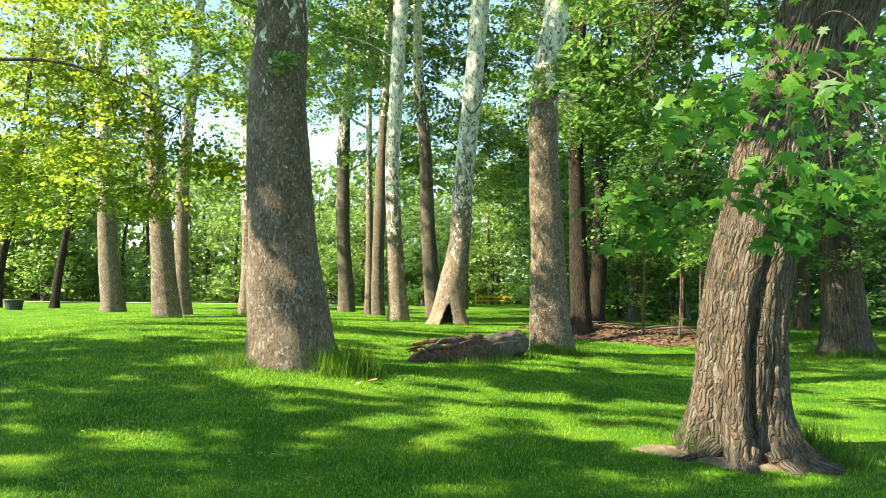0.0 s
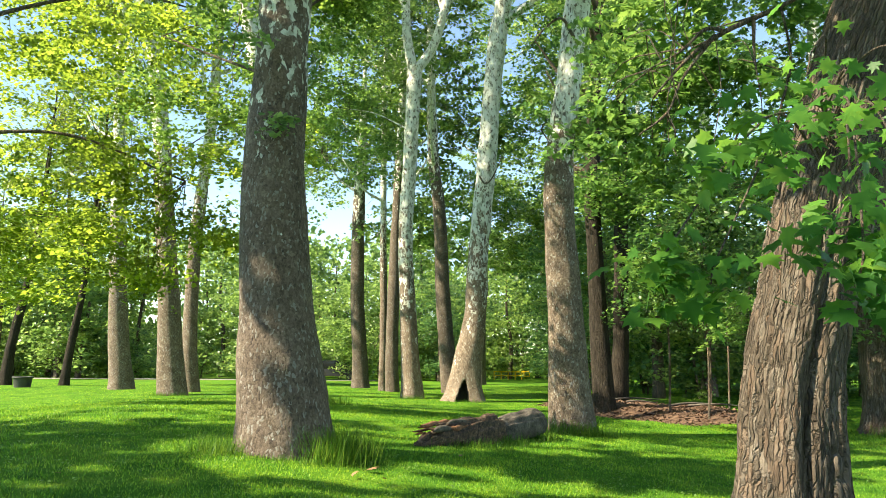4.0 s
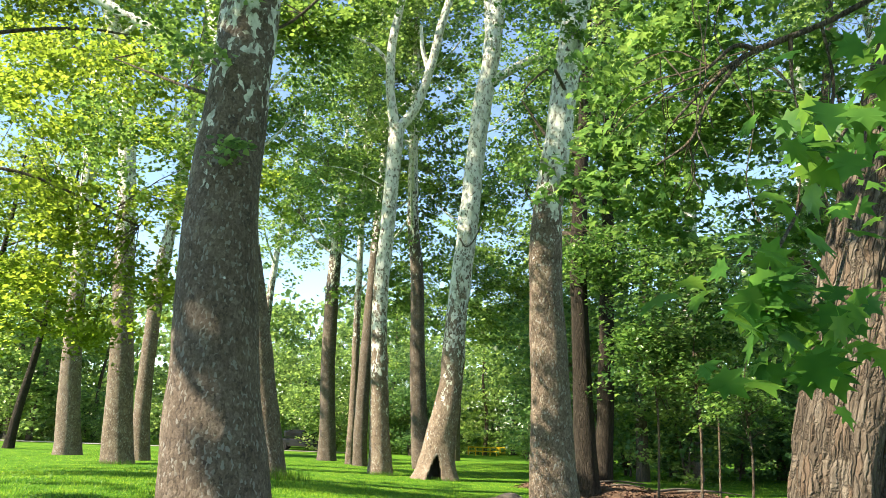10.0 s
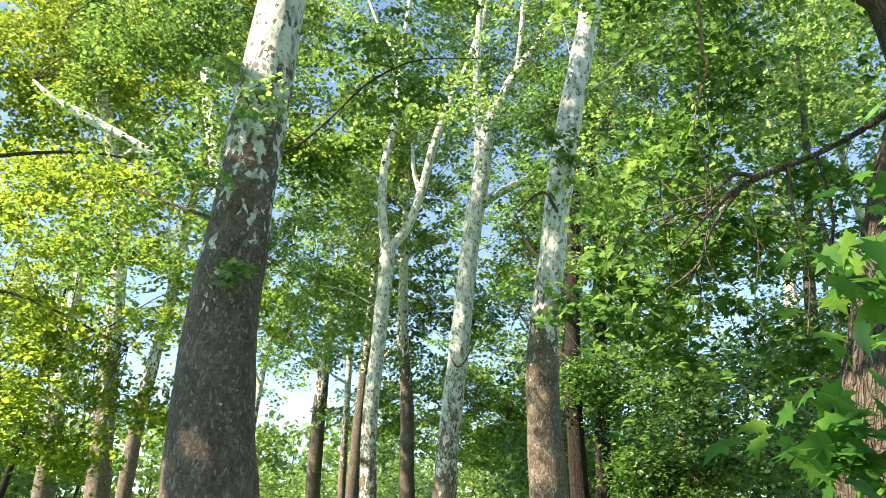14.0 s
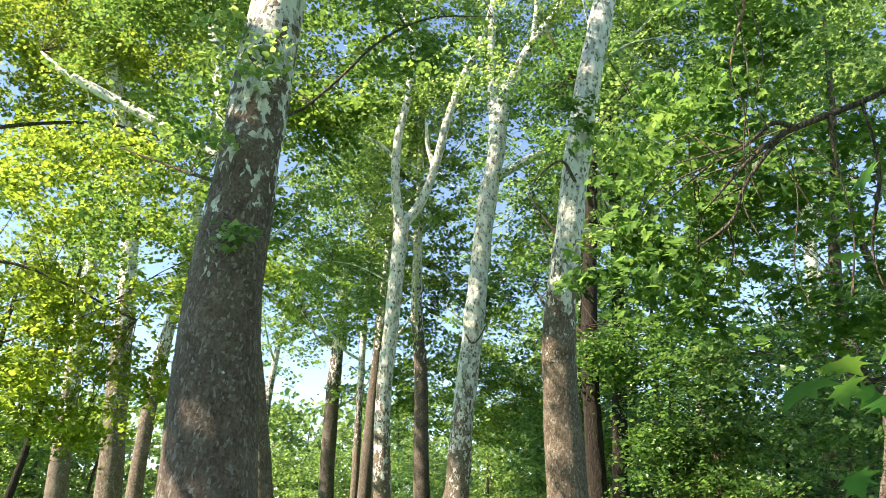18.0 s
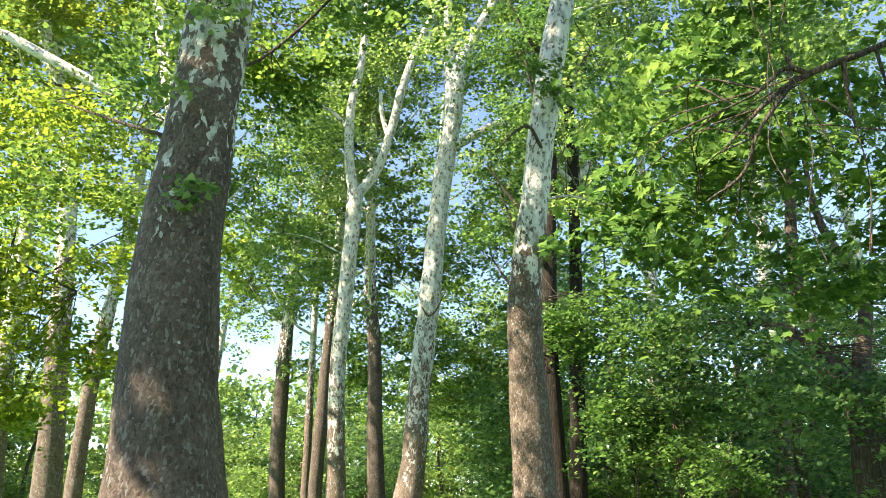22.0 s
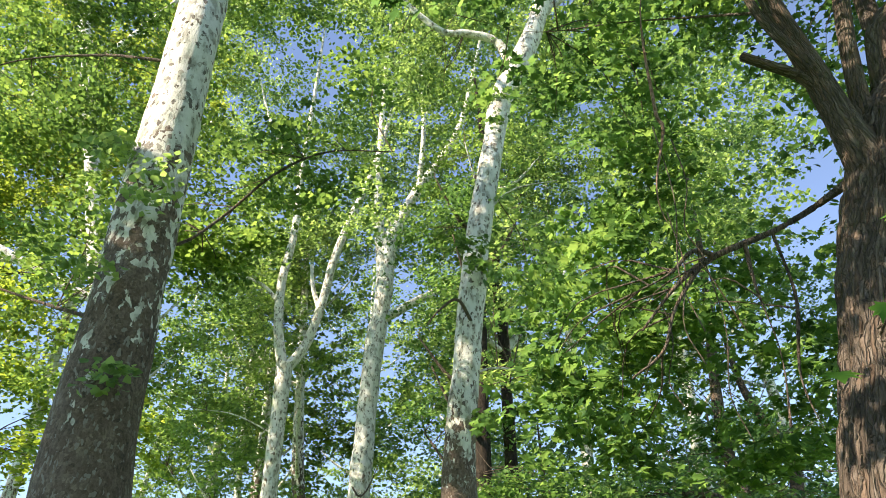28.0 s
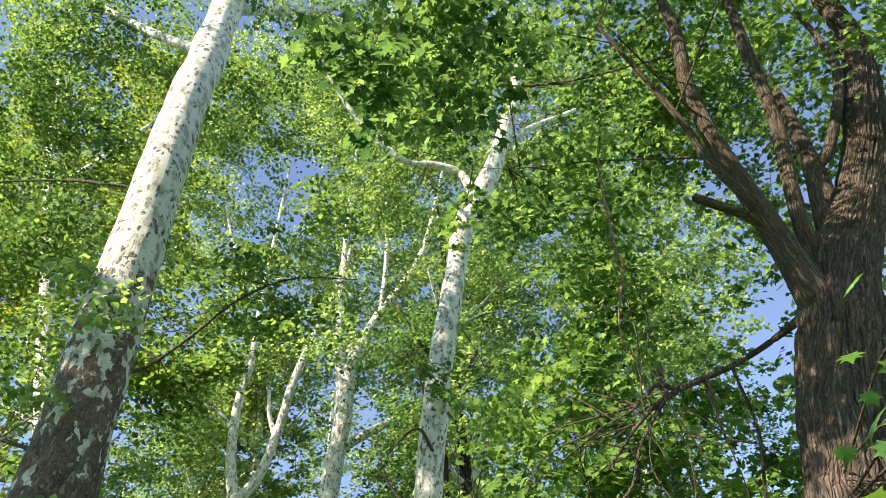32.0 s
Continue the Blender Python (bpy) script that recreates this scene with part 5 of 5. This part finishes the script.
# ---- grass ----
def blades(points, heights, widths, lean, r):
    n = len(points)
    a = r.uniform(0, 2 * np.pi, n)
    d = np.column_stack([np.cos(a), np.sin(a), a * 0])
    s = np.column_stack([-np.sin(a), np.cos(a), a * 0]) * widths[:, None] / 2
    tip = points + d * (heights * r.uniform(0.1, lean, n))[:, None] + np.array([0, 0, 1]) * heights[:, None]
    v = np.stack([points - s, points + s, tip], 1).reshape(-1, 3)
    return v, np.arange(n * 3).reshape(-1, 3)


def lawn_grass():
    r = np.random.default_rng(3)
    n = 360000
    y = 1.0 + np.abs(r.normal(0, 0.5, n)) + 17 * r.uniform(0, 1, n) ** 1.8
    x = np.clip(r.normal(0, 0.45, n), -1.3, 1.3) * (y + 1.5)
    tuft = vnoise(np.column_stack([x * 1.6, y * 1.6, x * 0]))
    p = np.column_stack([x, y, lawn_z(x, y) - 0.006])
    far = 1 + 0.09 * (y - 3)
    h = (0.011 + 0.013 * r.uniform(0, 1, n) + 0.018 * tuft) * r.uniform(0.7, 1.3, n) * (1 + 0.02 * y)
    v, f = blades(p, h, 0.0075 * far * r.uniform(0.7, 1.4, n), 1.2, r)
    m = 90000
    y2 = r.uniform(15, 48, m)
    x2 = np.clip(r.normal(0, 0.42, m), -1.1, 1.1) * y2
    v2, f2 = blades(np.column_stack([x2, y2, lawn_z(x2, y2) - 0.01]), 0.04 * r.uniform(0.5, 1.3, m), 0.03 * r.uniform(0.6, 1.5, m), 1.3, r)
    v, f = np.vstack([v, v2]), np.vstack([f, f2 + len(v)])
    tagged(mesh_part("grass", v, f, GRASS), "short mown green grass blades of the lawn", "grass", kind="stuff")


lawn_grass()


def long_grass(x, y, rx, ry, n, h, seed, where):
    r = np.random.default_rng(seed)
    t = thing("long_grass", x, y, gz(x, y), "tuft of long uncut grass at the foot of " + where, "grass", "tufts of long grass", kind="stuff")
    q = r.normal(size=(n, 2)) * (rx, ry) * 0.6
    p = np.column_stack([q, ground_z(q[:, 0] + x, q[:, 1] + y) - t.location[2] - 0.02])
    v, f = blades(p, h * r.uniform(0.4, 1.15, n), r.uniform(0.006, 0.013, n), 0.9, r)
    mesh_part("grass_blades", v, f, GRASS_LONG, t)


for k, (x, y, rx, ry, n, h, where) in enumerate((
        (-1.25, 9.2, 0.32, 0.3, 1300, 0.42, "the great sycamore"), (-1.75, 8.88, 0.6, 0.16, 900, 0.10, "the great sycamore"), (-2.55, 9.1, 0.3, 0.3, 700, 0.22, "the great sycamore"), (-1.05, 9.5, 0.25, 0.3, 500, 0.3, "the great sycamore"),
        (2.35, 15.15, 0.6, 0.2, 1200, 0.30, "the tall sycamore"), (1.55, 13.6, 0.3, 0.3, 500, 0.22, "the log"), (0.3, 11.7, 0.6, 0.4, 700, 0.16, "the log"), (0.85, 12.45, 0.3, 0.2, 350, 0.2, "the log"),
        (2.22, 6.62, 0.12, 0.15, 260, 0.30, "the maple"), (3.35, 7.1, 0.25, 0.3, 900, 0.30, "the maple"), (3.5, 6.55, 0.25, 0.2, 500, 0.16, "the maple"),
        (-1.57, 26.8, 0.4, 0.2, 400, 0.16, "the forked sycamore"), (0.5, 25.5, 0.5, 0.2, 400, 0.14, "the hollow sycamore"), (9.3, 16.8, 0.7, 0.2, 700, 0.28, "the old tree"), (-9.1, 24.3, 0.6, 0.2, 400, 0.16, "the far trees"), (-6.8, 25.6, 0.6, 0.3, 500, 0.3, "the far trees"), (-3.2, 19.5, 0.5, 0.3, 700, 0.3, "the leaning sycamore"))):
    long_grass(x, y, rx, ry, n, h, 300 + k, where)


# ---- clover and plantain among the grass, and a few dead leaves ----
def weeds():
    r = np.random.default_rng(21)
    t = thing("lawn_weeds", 0, 8, gz(0, 8), "small patches of clover and plantain among the mown grass", "weeds", kind="stuff")
    n = 1500
    y = 2.6 + 11 * r.uniform(0, 1, n) ** 1.3
    x = r.uniform(-0.7, 0.66, n) * (y + 1)
    keep = vnoise(np.column_stack([x * 0.8, y * 0.8, x * 0 + 3])) > 0.5
    x, y = x[keep], y[keep]
    p = np.repeat(np.column_stack([x, y, ground_z(x, y) + 0.03]), 7, 0) + r.normal(size=(len(x) * 7, 3)) * (0.05, 0.05, 0.012)
    v, f = leaf_arrays(p - np.array(t.location), r.uniform(0.012, 0.03, len(p)), r, 0.3, 0.0)
    mesh_part("weed_leaves", v, f, LEAF_LIT, t)
    for k, (x, y, s) in enumerate(((-0.82, 8.7, 0.12), (-0.6, 8.3, 0.06), (-2.2, 6.0, 0.05), (0.1, 10.3, 0.06), (1.0, 9.2, 0.05), (-3.4, 7.4, 0.05), (0.4, 6.2, 0.045), (-0.95, 8.35, 0.08))):
        d = thing("dead_leaf", x, y, float(ground_z(x, y)) + 0.045, "curled brown dead leaf lying in the grass", "leaf", "dead leaves on the lawn")
        me = maple_leaf_mesh(60 + k, DRY)
        blade = new("blade", me)
        blade.parent = d
        blade.matrix_basis = Euler((radians(r.normal(12, 10)), radians(r.normal(0, 12)), r.uniform(0, 6.28))).to_matrix().to_4x4() @ Matrix.Diagonal((s, s, s, 1))


DRY = mottled("dry_leaf", [(0.3, (0.16, 0.08, 0.035)), (0.7, (0.36, 0.22, 0.11))], 20.0)


def maple_leaf_mesh(seed, mat=None):
    r = np.random.default_rng(seed)
    half = [(0.0, 0.0), (0.10, 0.03), (0.40, -0.06), (0.31, 0.12), (0.66, 0.26), (0.43, 0.36), (0.33, 0.44), (0.50, 0.74), (0.26, 0.64), (0.15, 0.72), (0.0, 1.08)]
    pts = half + [(-x * r.uniform(0.92, 1.08), y + r.normal(0, 0.02)) for x, y in half[-2:0:-1]]
    curl, fold = r.uniform(0.05, 0.28), r.uniform(0.08, 0.28)
    v = [(0, 0.38, 0.0)] + [(x, y, fold * abs(x) - curl * max(0, y - 0.2) ** 2 - 0.35 * x * x) for x, y in pts]
    n = len(pts)
    f = [(0, 1 + k, 1 + (k + 1) % n) for k in range(n)]
    v += [(0.012, 0, 0), (-0.012, 0, 0), (0.0, -0.55, 0.12)]
    f.append((len(v) - 3, len(v) - 2, len(v) - 1))
    me = bpy.data.meshes.new("leaf")
    me.from_pydata(v, [], f)
    me.polygons.foreach_set("use_smooth", np.ones(len(me.polygons), bool))
    me.materials.append(mat or LEAF_NEAR)
    return me


weeds()


# ---- wood chips, litter and saplings by the wood ----
def chip_bed():
    n = 60
    u, v = np.meshgrid(np.linspace(0, 1, n), np.linspace(0, 1, 26))
    x = 2.9 + 4.6 * u + (v - 0.5) * (1.2 + 3.2 * u)
    y = 26.2 - 6.6 * u + (v - 0.5) * 3.4 + 0.5 * np.sin(u * 9)
    edge = np.clip(np.minimum(np.minimum(u, 1 - u) * 5, np.minimum(v, 1 - v) * 3.5), 0, 1)
    q = np.column_stack([x.ravel(), y.ravel(), x.ravel() * 0])
    z = ground_z(x, y) - 0.05 + edge * (0.10 + 0.24 * vnoise(q * 0.9).reshape(x.shape) + 0.06 * vnoise(q * 5).reshape(x.shape))
    q[:, 2] = z.ravel()
    i = (np.arange(25)[:, None] * n + np.arange(n - 1)[None]).ravel()
    ob = mesh_part("wood_chip_bed", q, np.stack([i, i + 1, i + n + 1, i + n], -1), CHIPS)
    tagged(ob, "bed of reddish-brown wood chips at the wood's edge", "wood chips", kind="stuff")
    r = np.random.default_rng(9)
    k = r.integers(0, len(q), 7000)
    c = q[k] + r.normal(0, 0.09, (7000, 3)) * (1, 1, 0.12) + (0, 0, 0.012)
    vv, ff = leaf_arrays(c, r.uniform(0.03, 0.11, 7000), r, 0.35, 0.0, small=True)
    tagged(mesh_part("wood_chips", vv, ff, CHIPS, ob, smooth=False), kind="stuff")
    for k in range(6):
        x0, y0, a = r.uniform(3.6, 7.0), 0, r.uniform(-0.5, 0.5)
        y0 = 26.2 - 6.6 * (x0 - 2.9) / 4.6 + r.normal(0, 0.5)
        l = r.uniform(0.8, 2.0)
        g = gz(x0, y0) + 0.28
        st = thing("fallen_branch", x0, y0, g, "bare fallen branch lying on the wood chips", "branch", "fallen branches")
        limb(st, [(0, 0, 0, 0.03), (l * 0.5 * math.cos(a), l * 0.5 * math.sin(a), 0.06, 0.025), (l * math.cos(a), l * math.sin(a), 0.0, 0.01)], DEAD, "stem", sides=7, rings=8)


chip_bed()

for k, (x, y, h) in enumerate(((5.6, 21.0, 5.0), (6.3, 20.0, 4.4), (7.0, 22.0, 5.5), (6.9, 18.6, 3.4), (5.0, 27, 6), (8.2, 24, 6))):
    t = thing("sapling", x, y, gz(x, y), "thin sapling with sparse leaves by the wood", "sapling", "saplings by the wood")
    limb(t, [(0, 0, -0.1, 0.035), (0.05, 0, h * 0.4, 0.028), (-0.05, 0.05, h * 0.75, 0.018), (0.05, 0, h, 0.006)], BARK_WOOD, "trunk", sides=8, rings=14)
    crown(t, [(x, y, gz(x, y) + h * 0.75, 0.9, 0.8, h * 0.25, 26)], 30, 0.3, 0.11, LEAF_MAP, 400 + k, [(x, y, h * 0.6), (x, y, h * 0.8), (x, y, h * 0.45)], BARK_WOOD)


def shrub(x, y, h, w, seed, mat, per=26, size=0.22):
    t = thing("shrub", x, y, gz(x, y), "leafy green understorey shrub at the wood's edge", "shrub", "shrubs along the wood")
    r = np.random.default_rng(seed)
    for k in range(3):
        a = r.uniform(0, 6.28)
        limb(t, [(0, 0, -0.1, 0.04), (0.3 * math.cos(a), 0.3 * math.sin(a), h * 0.4, 0.03), (0.6 * w * math.cos(a), 0.6 * w * math.sin(a), h * 0.8, 0.01)], BARK_WOOD, "stem", sides=6, rings=8)
    g = t.location[2]
    crown(t, [(x, y, g + h * 0.5, w, w, h * 0.48, int(26 * w * h / 4))], per, 0.45, size, mat, seed, None, small=True)


rs = np.random.default_rng(12)
for k in range(26):
    shrub(-46 + 3.2 * k + rs.normal(0, 0.8), (72 if k in (14, 15, 16) else 64) + rs.normal(0, 2), rs.uniform(2.5, 5.0), rs.uniform(1.8, 2.8), 500 + k, LEAF_LIT, 13, 0.31)
for k in range(12):
    shrub(8.6 + 2.2 * k + rs.normal(0, 0.5), 36 - 1.2 * k + rs.normal(0, 1.5), rs.uniform(2.5, 5.5), rs.uniform(1.6, 2.4), 540 + k, LEAF_SHADED)
for k, (x, y, h, w) in enumerate(((7.0, 60, 1.1, 1.0), (8, 44, 4, 2), (6.4, 40, 5, 1.4), (-0.4, 66, 5, 2.0), (-1.8, 60, 4, 2), (9.2, 30, 4.5, 1.8), (8.2, 34, 6, 2.0))):
    shrub(x, y, h, w, 560 + k, LEAF_LIT)


# ---- far things: barrier, tub, gravel drive, parked car ----
def box(bm, x0, y0, z0, x1, y1, z1):
    m = Matrix.Translation(((x0 + x1) / 2, (y0 + y1) / 2, (z0 + z1) / 2)) @ Matrix.Diagonal((x1 - x0, y1 - y0, z1 - z0, 1))
    bmesh.ops.create_cube(bm, size=1, matrix=m)


def part(name, bm, mat, parent, label="", bevel=0.0):
    if bevel:
        bmesh.ops.bevel(bm, geom=bm.edges[:], offset=bevel, segments=2, affect="EDGES", profile=0.7)
    me = bpy.data.meshes.new(name)
    bm.to_mesh(me)
    bm.free()
    me.materials.append(mat)
    ob = new(name, me)
    ob.parent = parent
    return tagged(ob, label) if label else ob


def boxed(name, dims, mat, parent, label="", bevel=0.01):
    bm = bmesh.new()
    box(bm, *dims)
    return part(name, bm, mat, parent, label, bevel)


t = thing("yellow_barrier", 4.4, 66, gz(4.4, 66), "yellow painted metal barrier across a track", "barrier")
for z in (0.30, 0.62):
    boxed("rail", (-1.55, -0.04, z, 1.5, 0.04, z + 0.10), YELLOW, t)
for x in (-1.5, -0.9, -0.3, 0.3, 0.85):
    boxed("post", (x - 0.04, -0.035, 0.0, x + 0.04, 0.035, 0.70), YELLOW, t)
boxed("end_panel", (0.95, -0.06, 0.25, 1.55, 0.06, 0.74), YELLOW, t, "solid yellow end plate")

t = thing("stone_tub", -21.1, 37.0, gz(-21.1, 37), "dark grey round concrete tub on the lawn", "tub")
for name, prof in (("body", [(0.36, 0.0), (0.42, 0.42), (0.44, 0.46)]), ("rim", [(0.40, 0.46), (0.47, 0.46), (0.47, 0.54), (0.38, 0.54), (0.38, 0.40), (0.0, 0.38)])):
    a = np.linspace(0, 2 * np.pi, 32, endpoint=False)
    v = np.vstack([np.column_stack([np.cos(a) * q, np.sin(a) * q, a * 0 + z]) for q, z in prof])
    j = np.arange(32)
    f = np.vstack([np.stack([i * 32 + j, i * 32 + (j + 1) % 32, (i + 1) * 32 + (j + 1) % 32, (i + 1) * 32 + j], -1) for i in range(len(prof) - 1)])
    mesh_part(name, v, f, STEEL, t)

xs = np.linspace(-70, -6, 60)
v = np.vstack([np.column_stack([xs, 57.0 + 0.02 * xs + w, ground_z(xs, 57.0 + 0.02 * xs + w) + 0.035]) for w in (0, 1.5, 3.0)])
j = np.arange(59)
f = np.vstack([np.stack([i * 60 + j, i * 60 + j + 1, (i + 1) * 60 + j + 1, (i + 1) * 60 + j], -1) for i in (0, 1)])
tagged(mesh_part("road", v, f, GRAVEL), "pale gravel drive along the wood", "road", kind="structure")

GLASS = mottled("dark_glass", [(0.3, (0.012, 0.014, 0.016)), (0.7, (0.02, 0.022, 0.025))], 2.0, rough=0.08, bump=0.0)
PAINT = mottled("black_car_paint", [(0.3, (0.02, 0.021, 0.023)), (0.7, (0.03, 0.031, 0.034))], 2.0, rough=0.25, bump=0.0)
RUBBER = mottled("tyre_rubber", [(0.3, (0.015, 0.015, 0.015)), (0.7, (0.03, 0.03, 0.03))], 8.0)
t = thing("parked_car", -9.6, 59.0, gz(-9.6, 59.0) + 0.04, "dark parked car on the gravel drive", "car")
boxed("body", (-2.1, -0.85, 0.3, 2.1, 0.85, 0.85), PAINT, t, bevel=0.12)
boxed("cabin", (-1.3, -0.72, 0.83, 1.1, 0.72, 1.42), GLASS, t, "dark tinted windows", bevel=0.16)
boxed("roof", (-1.0, -0.66, 1.40, 0.85, 0.66, 1.47), PAINT, t, bevel=0.03)
for x in (-1.3, 1.3):
    for y in (-0.8, 0.8):
        bm = bmesh.new()
        bmesh.ops.create_cone(bm, cap_ends=True, segments=24, radius1=0.32, radius2=0.32, depth=0.2, matrix=Matrix.Translation((x, y, 0.32)) @ Matrix.Rotation(radians(90), 4, "X"))
        w = part("wheel", bm, RUBBER, t, bevel=0.02)
        bm = bmesh.new()
        bmesh.ops.create_cone(bm, cap_ends=True, segments=20, radius1=0.2, radius2=0.18, depth=0.23, matrix=Matrix.Translation((x, y, 0.32)) @ Matrix.Rotation(radians(90), 4, "X"))
        part("rim", bm, STEEL, w)


# ---- maple sprays hanging close to the camera, leaf by leaf ----
def hanging_sprays():
    meshes = [maple_leaf_mesh(k) for k in range(6)]
    r = np.random.default_rng(77)
    base = MAPLE.location
    # boughs reach out from the trunk and droop to sprays: x, y, z, reach, leaves
    sprays = [(0.98, 3.90, 1.90, 0.17, 40), (1.22, 4.05, 1.86, 0.17, 30), (1.32, 3.98, 2.40, 0.22, 40), (1.58, 3.60, 1.98, 0.19, 44), (1.47, 3.32, 1.80, 0.13, 22), (1.75, 3.45, 1.92, 0.15, 28), (1.95, 3.85, 2.45, 0.26, 36), (2.2, 3.75, 2.05, 0.2, 20), (1.7, 4.3, 2.6, 0.26, 28), (1.87, 4.9, 2.68, 0.26, 18), (2.28, 4.9, 2.94, 0.28, 20), (2.57, 4.9, 2.57, 0.28, 20), (2.80, 4.9, 2.16, 0.24, 18), (2.10, 4.9, 3.16, 0.28, 18), (2.72, 4.9, 3.10, 0.28, 18)]
    for k, (x, y, z, reach, n) in enumerate(sprays):
        start = (2.95, 6.5, 3.0 + 0.04 * k)
        line = [(*start, 0.009), ((x + 2.9) / 2, (y + 6.0) / 2, max(z, 2.5) + 0.45, 0.007), (x + 0.12, y + 0.15, z + 0.22, 0.005), (x, y, z, 0.004)]
        bough = limb(MAPLE, local(line, MAPLE), BARK_WOOD, "hanging_bough", "thin drooping maple bough", sides=7, rings=26)
        path = spline([q[:3] for q in line], 40)[22:]
        for j in range(int(n * 1.3)):
            p = path[int(len(path) * r.uniform(0.5, 1) ** 0.6) - 1] + r.normal(size=3) * reach * np.array([0.62, 0.62, 0.48])
            s = r.uniform(0.065, 0.12)
            ob = new("leaf", meshes[int(r.integers(6))])
            ob.parent = bough
            ob.matrix_basis = Matrix.Translation(Vector(p) - base) @ Euler((radians(r.normal(-38, 22)), radians(r.normal(0, 22)), r.uniform(0, 6.28))).to_matrix().to_4x4() @ Matrix.Diagonal((s, s, s, 1))


hanging_sprays()


# ---- the wood beyond, too far to tell its trees apart ----
def far_wood():
    r = np.random.default_rng(31)
    t = thing("far_wood", 0, 85, gz(0, 85), "dense green wood beyond the park trees", "wood", kind="stuff")
    n = 5600
    x = r.uniform(-85, 75, n)
    y = 76 + r.uniform(0, 26, n)
    top = 13.5 + 3.0 * vnoise(np.column_stack([x * 0.11, y * 0.1, x * 0])) + 2.0 * vnoise(np.column_stack([x * 0.4, y * 0.4, x * 0]))
    z = gz(0, 85) + top * r.uniform(0, 1, n) ** 0.95
    p = spray_leaves(np.column_stack([x, y, z]), 15, 1.0, r)
    v, f = leaf_arrays(p - np.array(t.location), r.uniform(0.40, 0.75, len(p)), r, 0.8, small=True)
    tagged(mesh_part("foliage", v, f, LEAF_LIT, t), kind="stuff")
    vs, fs, m = [], [], 0
    for k in range(120):
        a, b = r.uniform(-80, 70), 74 + r.uniform(0, 22)
        tv, tf = tube([(a, b - 85, -0.3, 0.2), (a + r.normal(0, 0.2), b - 85, 6, 0.14), (a + r.normal(0, 0.5), b - 85, 12, 0.05)], 6, 6)
        vs.append(tv)
        fs.append(tf[:30] + m)
        m += len(tv)
    tagged(mesh_part("trunks", np.vstack(vs), np.vstack(fs), BARK_WOOD, t), kind="stuff")


far_wood()
